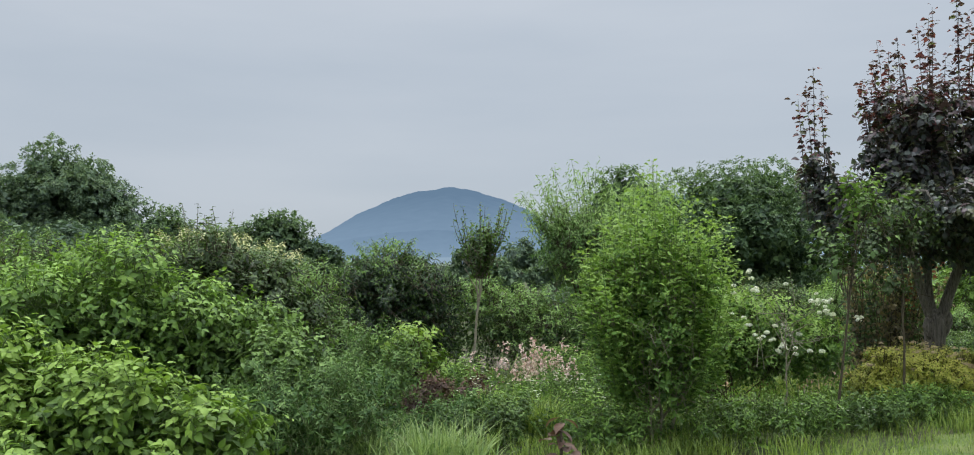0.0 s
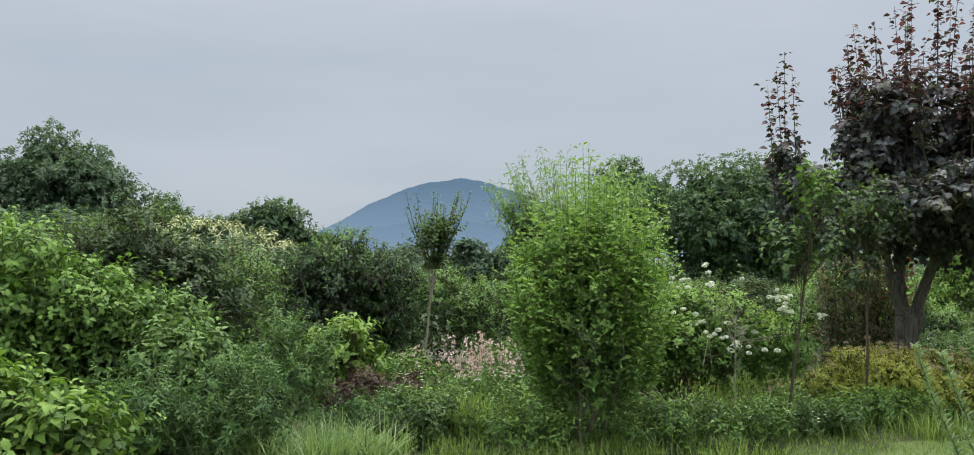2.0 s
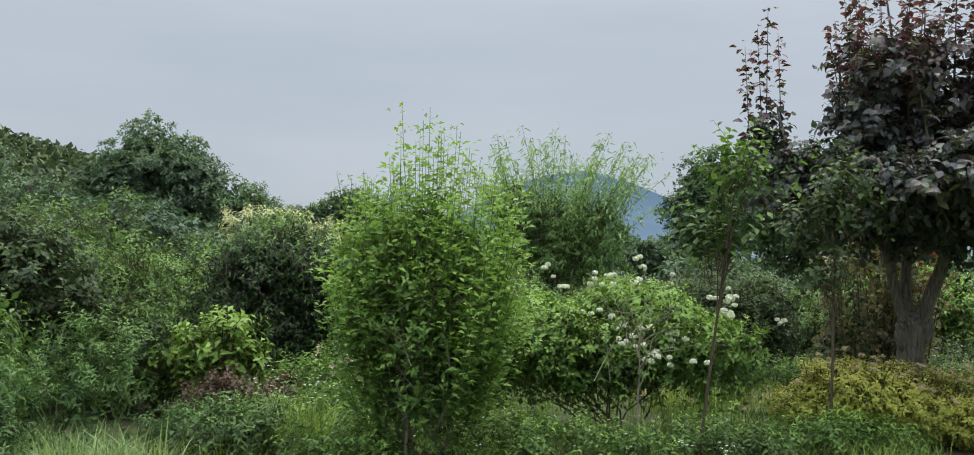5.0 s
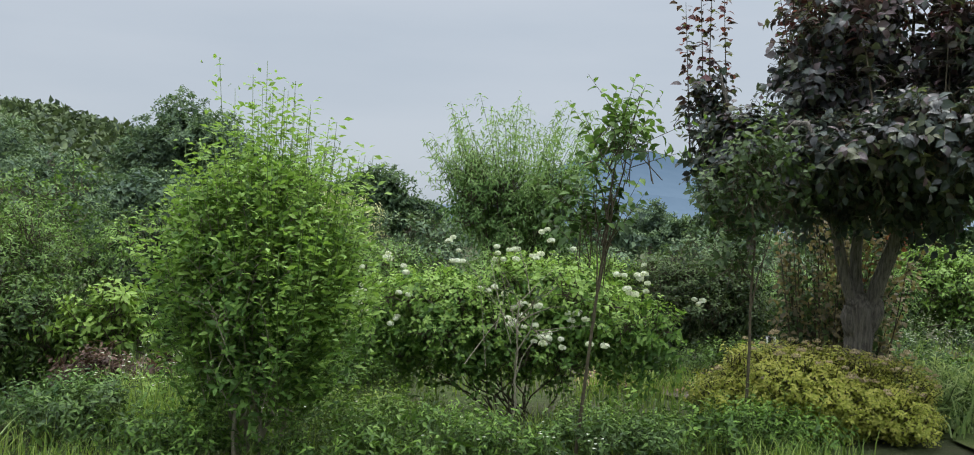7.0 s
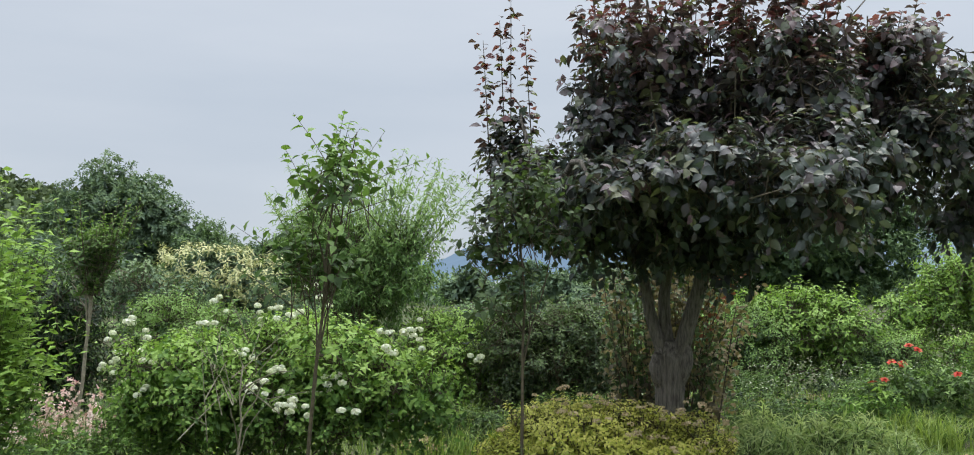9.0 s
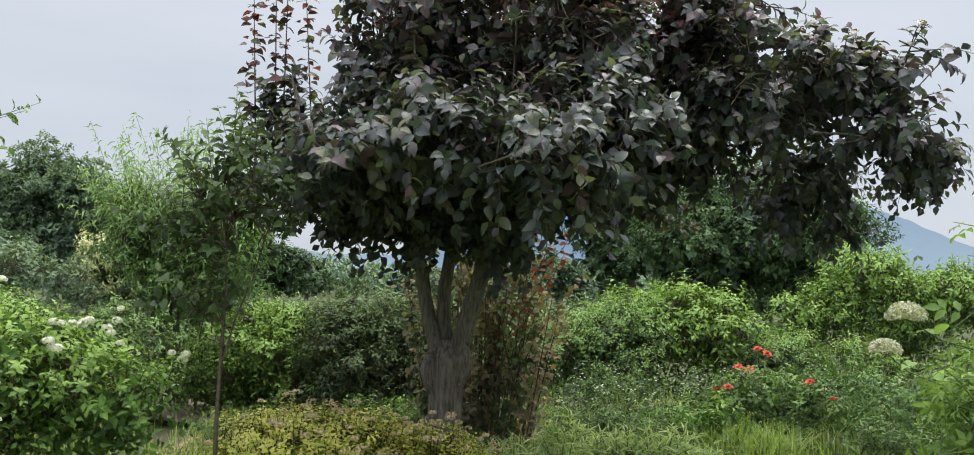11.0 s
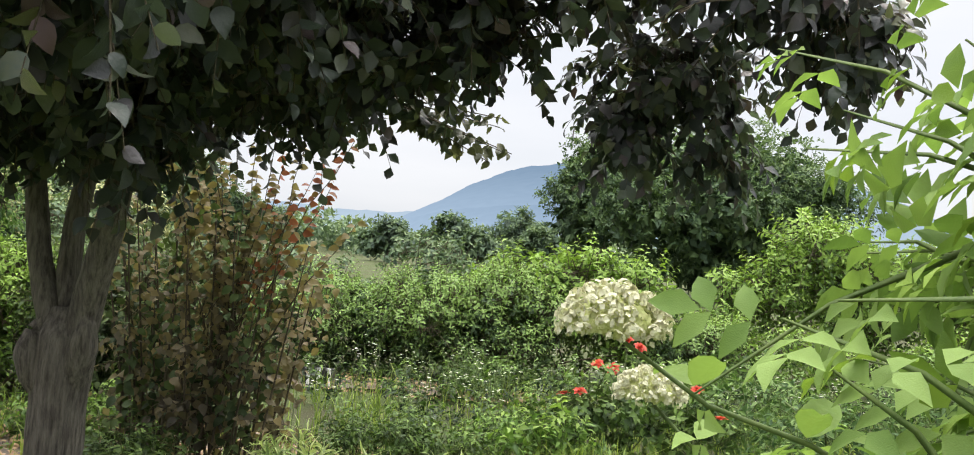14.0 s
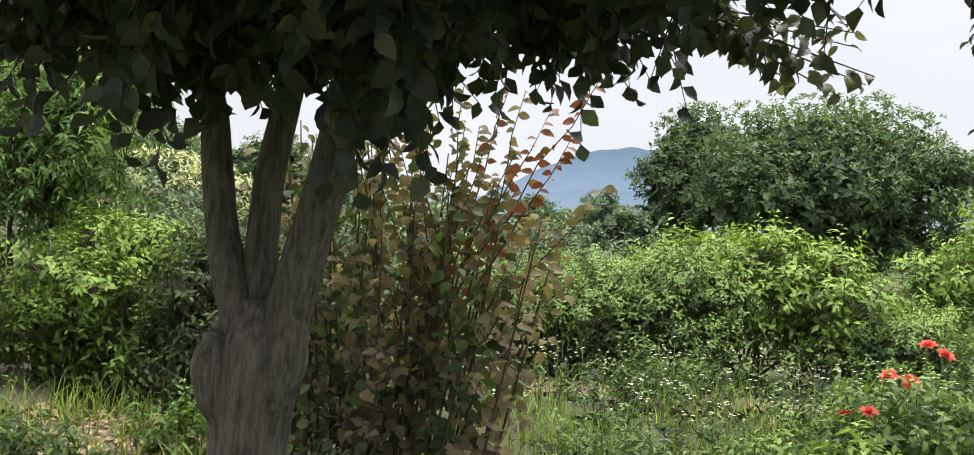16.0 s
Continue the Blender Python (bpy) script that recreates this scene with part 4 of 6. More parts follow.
yt = sapling("young_tree", "slim young tree with a pale stem and upright leafy crown", (-0.2, 11.35), [(-0.05, 11.35, 1.72, 0.24, 0.24, 0.26)], 42, M_MID, M_PALESTEM, 0.065, 0.45, 110, 11, (0.16, 0.34), 0.022)
rnd = np.random.RandomState(144)
ya = [(-0.08 + rnd.normal(0, 0.05), 11.35 + rnd.normal(0, 0.05), 1.4) for _ in range(30)]
yb = [(-0.05 + rnd.uniform(-0.4, 0.4), 11.35 + rnd.normal(0, 0.18), 2.36 - abs(rnd.normal(0, 0.22))) for _ in range(30)]
(v, t, yv), paths = leader_leaves(ya, yb, rnd, 42, 0.07, 0.45, "small", hang=(0.0, 0.9), bow=-0.5, young=(0.1, 0.4))
part("upright_growth", (v, t), M_MID, yt, youth=yv, kind="stuff")
part("leader_twig", path_tubes(paths, 0.006, 0.002), M_TWIG, yt, kind="stuff")
ps = shrub("plum_shrub", "dark green shrub with upright twiggy shoots", (-2.6, 8.6), [(-2.55, 8.6, 1.25, 0.5, 0.5, 0.5), (-2.1, 8.7, 1.0, 0.42, 0.45, 0.55), (-3.1, 8.7, 1.1, 0.5, 0.5, 0.55)], M_OLIVE, 43, shoots=700, leaves=11, leaf=0.077, ratio=0.55, up=0.8, shoot=(0.18, 0.36))
rnd = np.random.RandomState(143)
pa = [(-2.6 + rnd.normal(0, 0.3), 8.6 + rnd.normal(0, 0.15), 1.2) for _ in range(16)]
pb = [(a[0] + rnd.normal(-0.02, 0.12), a[1] + rnd.normal(0, 0.1), 2.2 - 0.3 * abs(a[0] + 2.75) - abs(rnd.normal(0, 0.22))) for a in pa]
(v, t, yv), paths = leader_leaves(pa, pb, rnd, 34, 0.075, 0.55, "oval", hang=(-0.1, 0.7), young=(0.1, 0.3))
part("upright_growth", (v, t), M_OLIVE, ps, "dark upright shoots", youth=yv, kind="stuff")
part("leader_twig", path_tubes(paths, 0.006, 0.002), M_TWIG, ps, kind="stuff")
shrub("broadleaf_shrub", "large yellow-green shrub with broad toothed leaves", (-2.4, 5.3), [(-2.45, 5.35, 0.42, 0.75, 0.6, 0.45), (-3.2, 5.6, 0.5, 0.6, 0.6, 0.55), (-1.75, 5.4, 0.3, 0.45, 0.45, 0.36)], M_BROAD, 44, shoots=1250, leaves=8, leaf=0.088, ratio=0.6, up=0.9, shoot=(0.14, 0.3), shape="broad", droop=0.1, jitter=0.3, spread=0.8, stem_mat=M_STEM, top_pale=0.5, tip_young=0.55)
shrub("broadleaf_shrub", "tall leafy green shrub with arching stems", (-3.1, 7.0), [(-3.0, 7.0, 0.8, 0.9, 0.7, 0.7), (-2.4, 7.2, 0.75, 0.55, 0.55, 0.6), (-4.0, 7.2, 0.8, 0.8, 0.7, 0.75)], M_FRESH, 45, shoots=2000, leaves=9, leaf=0.08, ratio=0.55, up=0.7, shoot=(0.16, 0.34), droop=0.2, jitter=0.25, spread=0.75, shape="oval", stem_mat=M_STEM, tip_young=0.55)
shrub("broadleaf_shrub", "green shrub with layered pointed leaves", (-1.9, 7.3), [(-1.9, 7.4, 0.6, 0.5, 0.5, 0.52), (-1.6, 6.9, 0.5, 0.4, 0.4, 0.48)], M_MID, 46, shoots=800, leaves=9, leaf=0.088, ratio=0.5, up=0.6, shoot=(0.15, 0.32), droop=0.35, stem_mat=M_STEM, tip_young=0.55)
shrub("feathery_herb", "feathery grey-green herb with upright stems", (-1.35, 6.3), [(-1.5, 6.2, 0.35, 0.4, 0.4, 0.4), (-1.1, 6.6, 0.4, 0.35, 0.4, 0.4), (-1.0, 7.4, 0.45, 0.4, 0.4, 0.45)], M_BLUEGREEN, 47, "herb", shoots=522, leaves=14, leaf=0.056, ratio=0.3, up=1.2, shoot=(0.15, 0.35), shape="lance", droop=0.0, stem_mat=M_STEM, core=0.2)
shrub("pale_shrub", "light green shrub with fine upright shoots", (-1.6, 9.5), [(-1.9, 9.6, 0.7, 0.4, 0.45, 0.65), (-1.55, 9.2, 0.45, 0.35, 0.4, 0.45), (-2.5, 9.7, 0.7, 0.5, 0.5, 0.7)], M_MID, 48, shoots=1000, leaves=12, leaf=0.077, ratio=0.32, up=1.0, shoot=(0.2, 0.4), shape="lance", top_pale=0.5)
shrub("yellow_leaved_shrub", "low shrub with yellow-green shoots over bronze leaves", (-0.85, 9.4), [(-0.85, 9.4, 0.5, 0.3, 0.3, 0.33), (-1.05, 9.3, 0.3, 0.25, 0.25, 0.3)], M_BROAD, 49, shoots=150, leaves=10, leaf=0.115, ratio=0.42, up=1.0, shoot=(0.18, 0.34), core=0.5, top_pale=0.6)
shrub("bronze_shrub", "low bronze-red leaved shrub among the herbs", (-0.55, 8.7), [(-0.55, 8.7, 0.2, 0.3, 0.25, 0.22), (-0.1, 8.9, 0.18, 0.25, 0.25, 0.2)], M_SEEDLING, 50, shoots=160, leaves=8, leaf=0.070, ratio=0.4, up=1.0, shoot=(0.12, 0.25))
shrub("bright_herb", "bright green leafy herb clump", (-0.2, 10.6), [(0.9, 10.9, 0.2, 0.5, 0.4, 0.24), (-0.3, 10.3, 0.12, 0.4, 0.4, 0.2)], M_FRESH, 51, "herb", shoots=292, leaves=10, leaf=0.084, ratio=0.3, up=1.2, shoot=(0.18, 0.4), shape="lance", stem_mat=M_STEM)

rnd = np.random.RandomState(52)
grass_patch("ornamental_grass", "tuft of fine pale green grass", spots(-1.0, 6.2, -0.15, 7.0, 1100, rnd, 0.12, 12), M_PALEGRASS, rnd, 0.42, 0.014, 0.5, 4)
grass_patch("tall_grass", "rough meadow grass between the shrubs", spots(-0.6, 7.0, 2.6, 9.6, 1800, rnd, 0.1, 50), M_GRASS, rnd, 0.26, 0.008, 0.4, 3)
grass_patch("tall_grass", "rough grass and weeds behind the shrubs", spots(-5.0, 9.5, 4.0, 13.0, 4000, rnd, 0.2, 90), M_GRASS, rnd, 0.3, 0.01, 0.4, 3)

# flowering gaura
ga = thing("gaura", 0.5, 10.0, "airy perennial with pale pink flowers on thin stems", "flower")
stems, heads = [], []
for k in range(55):
    b = np.array((0.5 + rnd.normal(0, 0.22), 10.0 + rnd.normal(0, 0.2), 0))
    q = b + np.array((rnd.normal(0, 0.13), rnd.normal(0, 0.1), rnd.uniform(0.42, 0.75)))
    stems.append(tube_arrays(bent(b, q, 5, 0.02, 0.01, rnd), np.linspace(0.003, 0.0015, 5), 4))
    for j in range(7):
        heads.append(q - (q - b) * rnd.uniform(0, 0.42) + rnd.normal(0, 0.012, 3))
part("stem_mass", join_arrays(stems), M_STEM, ga, kind="stuff")
hp = np.repeat(np.array(heads), 4, 0)
v, t, yv = leaf_arrays(hp, rnd.normal(size=hp.shape), rnd.normal(size=hp.shape) + UP, rnd.uniform(0.022, 0.036, len(hp)), 0.75, "plain", rnd.rand(len(hp)))
part("blossom", (v, t), M_PINK, ga, "small pale pink petals", youth=yv, kind="stuff")
a, _ = leafy([(0.5, 10.0, 0.18, 0.5, 0.4, 0.2)], rnd, shoots=160, leaves=8, leaf=0.05, ratio=0.25, up=1.2, shoot=(0.12, 0.3), shape="lance")
v, t, yv = leaf_arrays(*a)
part("foliage", (v, t), M_MID, ga, youth=yv, kind="stuff")

# lime-green upright tree: dense leaders round an inner mass
lt = shrub("lime_green_tree", "upright young tree with dense lime-green leaves", (1.4, 7.5), [(1.4, 7.5, 1.0, 0.45, 0.42, 0.42), (1.36, 7.5, 1.4, 0.34, 0.32, 0.36), (1.62, 7.5, 1.2, 0.28, 0.3, 0.36), (1.4, 7.5, 0.6, 0.36, 0.34, 0.3), (1.1, 7.5, 1.2, 0.26, 0.28, 0.36)],
           M_LIME, 61, "tree", shoots=460, leaves=12, leaf=0.062, ratio=0.46, up=1.5, droop=0.0, spread=0.6, shoot=(0.16, 0.34), shape="small", stems=8, stem_r=0.017, stem_mat=M_PALESTEM, tiers=16, top_pale=0.6, tip_young=0.6, core=0.45)
la, lb = [], []
spires = [(1.42, 2.36), (1.22, 2.2), (1.6, 2.22), (1.02, 1.95), (1.9, 2.0), (0.85, 1.7), (2.0, 1.72), (1.32, 2.05), (1.74, 1.95), (1.5, 1.9), (1.1, 1.7), (1.8, 1.6), (0.9, 1.45), (1.95, 1.4)]
for k in range(210):
    x, z = spires[k % len(spires)]
    q = rnd.normal(0, 0.24)
    la.append((1.4 + 0.5 * (x - 1.4) + rnd.normal(0, 0.05), 7.5 + 0.5 * q, 0.3 + 0.45 * rnd.rand()))
    lb.append((x + rnd.normal(0, 0.055), 7.5 + q, z - abs(rnd.normal(0, 0.26))))
for x, y, z in [(1.4, 7.5, 2.42), (1.22, 7.46, 2.25), (1.58, 7.5, 2.3), (1.3, 7.55, 2.2), (1.68, 7.5, 2.12), (1.02, 7.5, 1.95), (1.86, 7.46, 2.06), (1.98, 7.52, 1.86), (0.86, 7.5, 1.78), (1.48, 7.42, 2.24)]:
    la.append((x * 0.55 + 0.63, y, 0.8))
    lb.append((x, y, z))
(v, t, yv), paths = leader_leaves(la, lb, rnd, 84, 0.066, 0.46, "small", hang=(-0.2, 0.8), bow=-0.6, taper=0.25, young=(0.0, 0.6), scatter=0.04)
part("leader_leaves", (v, t), M_LIME, lt, "pale leaves on upright leaders", youth=yv, kind="stuff")
part("leader_twig", path_tubes(paths, 0.003, 0.0015), M_STEM, lt, kind="stuff")

# ---------------------------------------------------------------- middle bed
rb = shrub("rose_bush", "wide bright green rose bush with white blooms", (2.6, 9.6), [(2.0, 9.6, 0.8, 0.58, 0.5, 0.3), (2.85, 9.65, 0.88, 0.62, 0.5, 0.32), (2.4, 9.6, 0.62, 0.8, 0.52, 0.3), (1.6, 9.6, 0.55, 0.32, 0.34, 0.25), (3.45, 9.7, 0.66, 0.36, 0.4, 0.3)], M_LIME, 62, shoots=1700, leaves=11, leaf=0.06, ratio=0.55, up=0.6, shoot=(0.14, 0.32), droop=0.2, sag=0.4, stems=18, stem_r=0.008, top_pale=0.75, core=0.5)
p, out = lump_points([(2.0, 9.55, 0.84, 0.62, 0.52, 0.34), (2.85, 9.6, 0.92, 0.66, 0.52, 0.36), (3.45, 9.6, 0.7, 0.4, 0.4, 0.34), (2.4, 9.5, 0.64, 0.85, 0.55, 0.34)], 150, rnd, 0.97)
keep = (out[:, 2] > 0.0) & (out[:, 1] < 0.5)
for q, o in zip(p[keep][:40], out[keep][:40]):
    q = q + o * rnd.uniform(0.12, 0.2) + UP * 0.03
    for _ in range(rnd.randint(1, 5)):
        v, t, yv = floret_ball(q + rnd.normal(0, 0.035, 3), rnd.uniform(0.018, 0.03), 0.6, 30, rnd, 0.013, 0.6)
        part("flower", (v, t), M_WHITE, rb, "small white rose", youth=yv)

sapling("leafy_sapling", "tall thin sapling with sparse dark oval leaves", (3.2, 8.3), [(3.42, 8.2, 1.95, 0.24, 0.2, 0.24), (3.3, 8.25, 1.5, 0.2, 0.2, 0.25)], 63, M_MID, M_TWIG, 0.088, 0.58, 60, 10, (0.25, 0.5), 0.014, up=1.4)
sapling("leafy_sapling", "slim bare-stemmed sapling with sparse grey-green leaves", (4.32, 9.35), [(4.36, 9.4, 2.02, 0.26, 0.24, 0.36), (4.2, 9.5, 1.65, 0.3, 0.25, 0.36), (4.5, 9.45, 1.75, 0.2, 0.2, 0.2), (4.25, 9.4, 1.25, 0.2, 0.2, 0.2)], 64, M_OLIVE, M_TWIG, 0.08, 0.6, 110, 10, (0.2, 0.4), 0.014, up=1.0)
sapling("leafy_sapling", "thin twiggy sapling with few leaves", (2.75, 8.4), [(2.8, 8.4, 0.9, 0.3, 0.25, 0.4)], 65, M_MID, M_PALESTEM, 0.05, 0.45, 20, 7, (0.25, 0.5), 0.01, up=1.0)

sp = shrub("golden_spirea", "low golden-yellow mounded shrub with rosy seed heads", (4.75, 9.9), [(4.8, 9.9, 0.28, 0.68, 0.58, 0.36), (5.35, 9.95, 0.22, 0.4, 0.46, 0.28), (4.35, 9.9, 0.2, 0.34, 0.42, 0.26)], M_GOLD, 66, shoots=4000, leaves=9, leaf=0.046, ratio=0.5, up=0.8, shoot=(0.06, 0.14), shell=0.8, top_pale=0.45, tip_young=0.35, core=0.15, tiers=0)
p, out = lump_points([(4.8, 9.9, 0.33, 0.68, 0.58, 0.38), (5.35, 9.95, 0.27, 0.4, 0.46, 0.3)], 420, rnd, 0.97)
keep = out[:, 2] > 0.45
for q, o in zip(p[keep][:110], out[keep][:110]):
    v, t, yv = floret_ball(q + o * 0.035, rnd.uniform(0.02, 0.035), 0.45, 26, rnd, 0.008)
    part("seed_head", (v, t), M_ROSY, sp, "flat rosy-brown seed head", youth=yv)

nb = shrub("bronze_ninebark", "tall bronze-leaved shrub with upright stems and reddish tips", (5.4, 12.1), [(5.3, 12.1, 0.75, 0.36, 0.26, 0.5), (5.6, 12.1, 0.45, 0.34, 0.24, 0.4), (5.0, 12.2, 0.65, 0.24, 0.24, 0.5)], M_BRONZE, 67, tiers=0, shoots=80, leaves=9, leaf=0.066, ratio=0.72, up=0.5, shoot=(0.15, 0.3), core=0, stems=10, stem_r=0.008, droop=0.6)
na, nb_tops = [], []
for k in range(44):
    u = rnd.uniform(-1, 1)
    b = (5.4 + 0.36 * u + rnd.normal(0, 0.04), 12.1 + rnd.normal(0, 0.12), 0.0)
    na.append(b)
    nb_tops.append((5.4 + 0.62 * u + rnd.normal(0, 0.06), 12.08 + rnd.normal(0, 0.2), 1.72 - 0.35 * max(u, 0) - abs(rnd.normal(0, 0.28))))
for k, (lo, mat, label) in enumerate(((0, M_BRONZE, "dull bronze leaves on long stems"), (1, M_OLIVE, "olive-green leaves on long stems"))):
    (v, t, yv), paths = leader_leaves(na[lo::2], nb_tops[lo::2], rnd, 58, 0.066, 0.74, "broad", hang=(-1.3, 0.1), taper=0.2, from_s=0.12, young=(0.0, 0.5), face=(0, -0.7, 0.7), scatter=0.05)
    part("stem_leaves", (v, t), mat, nb, label, youth=yv, kind="stuff")
    for q in paths:
        part("stem", tube_arrays(q, np.linspace(0.008, 0.003, len(q)), 5), M_TWIG, nb, smooth=True)
rd = [(6.2, 12.0, 1.95), (6.0, 12.05, 1.82), (6.1, 11.95, 1.68), (5.8, 12.1, 1.9), (5.6, 12.1, 1.92), (6.25, 12.0, 1.5), (5.95, 12.1, 1.35)]
rd += [(rnd.uniform(5.0, 5.9), rnd.uniform(11.9, 12.2), rnd.uniform(1.6, 1.95)) for _ in range(13)]
for k, q in enumerate(rd):
    b = np.array((5.4 + 0.04 * (k % 9), 12.05, 0.5))
    path = bent(b, q, 8, 0.05, 0.01, rnd)
    part("shoot", tube_arrays(path, np.linspace(0.006, 0.002, 8), 5), M_TWIG, nb, "thin dark shoot", smooth=True)
    u = np.linspace(0.35, 1, 26)
    pos = np.stack([np.interp(u, np.linspace(0, 1, 8), path[:, i]) for i in range(3)], -1)
    ang = rnd.uniform(0, 6.28, len(pos))
    ax = np.stack([np.cos(ang), 0.5 * np.sin(ang), -0.4 + 0.6 * rnd.rand(len(pos))], -1)
    v, t, yv = leaf_arrays(pos, ax, np.array((0, -1.0, 0.6)) + rnd.normal(0, 0.4, pos.shape), 0.062 * rnd.uniform(0.7, 1.1, len(pos)), 0.7, "broad", np.clip(u * 0.85 - 0.2, 0, 1))
    part("shoot_leaves", (v, t), M_REDTIP if k < 4 else M_BRONZE, nb, "red and orange young leaves", youth=yv)

# ---------------------------------------------------------------- purple-leaved plum tree
pt = thing("purple_plum_tree", 5.35, 10.75, "purple-leaved plum tree with a forked grey trunk", "tree")
rnd = np.random.RandomState(80)
trunk_path = [(5.34, 10.75, -0.05), (5.34, 10.75, 0.12), (5.34, 10.75, 0.35), (5.35, 10.75, 0.6), (5.36, 10.75, 0.8), (5.37, 10.75, 0.92), (5.37, 10.75, 1.04)]
part("trunk", tube_arrays(*smoothed(trunk_path, (0.17, 0.13, 0.115, 0.112, 0.122, 0.115, 0.06), 60), 56, 0.01, rnd, 0.05), M_BARK, pt, "cracked grey-brown bark", smooth=True)
burl = [(5.32, 10.74, 0.62), (5.27, 10.7, 0.74), (5.245, 10.68, 0.84), (5.26, 10.7, 0.93), (5.3, 10.72, 1.0)]
part("burl", tube_arrays(*smoothed(burl, (0.03, 0.06, 0.062, 0.045, 0.02), 24), 24, 0.02, rnd, 0.06), M_BARK, pt, "healed stump of a cut limb", smooth=True)
stub = [(5.4, 10.73, 0.66), (5.44, 10.71, 0.78), (5.48, 10.69, 0.89), (5.49, 10.69, 0.97), (5.47, 10.7, 1.04)]
part("burl", tube_arrays(*smoothed(stub, (0.04, 0.06, 0.058, 0.04, 0.02), 24), 24, 0.02, rnd, 0.06), M_BARK, pt, "healed stump of a cut limb", smooth=True)
fork_paths = [([(5.33, 10.75, 0.86), (5.25, 10.75, 1.1), (5.2, 10.76, 1.28), (5.15, 10.78, 1.58), (4.95, 10.85, 2.1), (4.78, 10.95, 2.7), (4.75, 11.05, 3.4)], 0.92),
         ([(5.36, 10.78, 0.9), (5.32, 10.8, 1.18), (5.32, 10.82, 1.4), (5.36, 10.85, 1.7), (5.4, 10.95, 2.4), (5.3, 11.05, 3.3), (5.2, 11.1, 4.1)], 0.88),
         ([(5.42, 10.74, 0.88), (5.49, 10.71, 1.15), (5.57, 10.67, 1.4), (5.66, 10.6, 1.72), (5.85, 10.45, 2.2), (6.1, 10.35, 2.9), (6.3, 10.3, 3.6)], 1.12)]
for path, thick in fork_paths:
    part("limb", tube_arrays(*smoothed(path, thick * np.array((0.064, 0.056, 0.052, 0.047, 0.036, 0.024, 0.01)), 60), 28, 0.01, rnd, 0.04), M_BARK, pt, smooth=True)
bough_ends = [((5.63, 10.6, 1.7), (7.3, 10.6, 2.6)), ((6.6, 10.6, 2.3), (8.3, 10.55, 2.35)), ((5.36, 10.85, 1.7), (6.8, 11.4, 2.14)), ((5.14, 10.78, 1.6), (4.2, 10.8, 2.4)), ((5.63, 10.6, 1.75), (5.7, 9.6, 2.35)),
          ((5.14, 10.78, 1.65), (4.6, 9.9, 2.3)), ((5.4, 10.95, 2.3), (5.6, 12.0, 2.9)), ((5.85, 10.45, 2.2), (6.8, 10.2, 3.6)), ((4.25, 10.8, 2.35), (4.08, 10.98, 3.1)), ((7.3, 10.6, 2.6), (7.8, 11.2, 2.1)), ((5.7, 9.6, 2.3), (6.05, 9.2, 2.16)), ((4.6, 9.9, 2.3), (4.85, 9.35, 2.15))]
for a, b in bough_ends:
    part("bough", tube_arrays(bent(a, b, 6, 0.1, 0.03, rnd), np.linspace(0.028, 0.004, 6), 7), M_BARK, pt, smooth=True)
high_crown = [(5.4, 10.85, 3.05, 0.7, 0.8, 0.62), (4.85, 10.8, 2.75, 0.3, 0.45, 0.42), (4.1, 10.95, 2.65, 0.16, 0.2, 0.3), (6.45, 10.6, 2.95, 0.7, 0.7, 0.58), (7.1, 10.7, 2.95, 0.6, 0.6, 0.5), (7.75, 10.9, 2.7, 0.48, 0.5, 0.42), (8.15, 10.7, 2.75, 0.38, 0.4, 0.3), (8.3, 10.5, 2.45, 0.28, 0.3, 0.16)]
low_crown = [(4.32, 10.8, 2.25, 0.34, 0.4, 0.3), (4.65, 10.6, 2.12, 0.34, 0.36, 0.24), (5.0, 10.65, 2.52, 0.4, 0.4, 0.3), (5.6, 10.6, 2.6, 0.55, 0.5, 0.28), (6.2, 10.5, 2.62, 0.5, 0.5, 0.28), (5.05, 10.45, 2.2, 0.5, 0.45, 0.34), (5.4, 10.25, 1.88, 0.22, 0.2, 0.24), (5.75, 10.35, 1.84, 0.2, 0.22, 0.24), (5.0, 10.5, 1.95, 0.2, 0.2, 0.14), (5.3, 10.5, 1.8, 0.26, 0.22, 0.14), (5.68, 10.6, 1.78, 0.2, 0.2, 0.14), (4.72, 10.6, 1.86, 0.18, 0.2, 0.14), (5.95, 10.4, 2.3, 0.6, 0.5, 0.34), (6.35, 10.3, 2.34, 0.42, 0.42, 0.22), (7.2, 10.5, 2.5, 0.32, 0.36, 0.2), (6.6, 10.9, 2.22, 0.35, 0.35, 0.18), (7.0, 10.9, 2.28, 0.25, 0.3, 0.16),
             (5.6, 9.6, 2.16, 0.6, 0.45, 0.26), (6.1, 9.15, 2.06, 0.36, 0.38, 0.16), (4.95, 9.8, 2.1, 0.42, 0.4, 0.26), (6.3, 9.8, 2.26, 0.5, 0.5, 0.24), (5.5, 11.4, 2.2, 0.7, 0.45, 0.28), (6.15, 11.35, 2.12, 0.36, 0.3, 0.18), (5.3, 11.0, 2.08, 0.45, 0.4, 0.22)]
habit = dict(leaves=10, shoot=(0.18, 0.36), leaf=0.105, ratio=0.66, up=0.35, droop=0.42, sag=0.3, shell=0.3, shape="broad", jitter=0.36, spread=0.62)
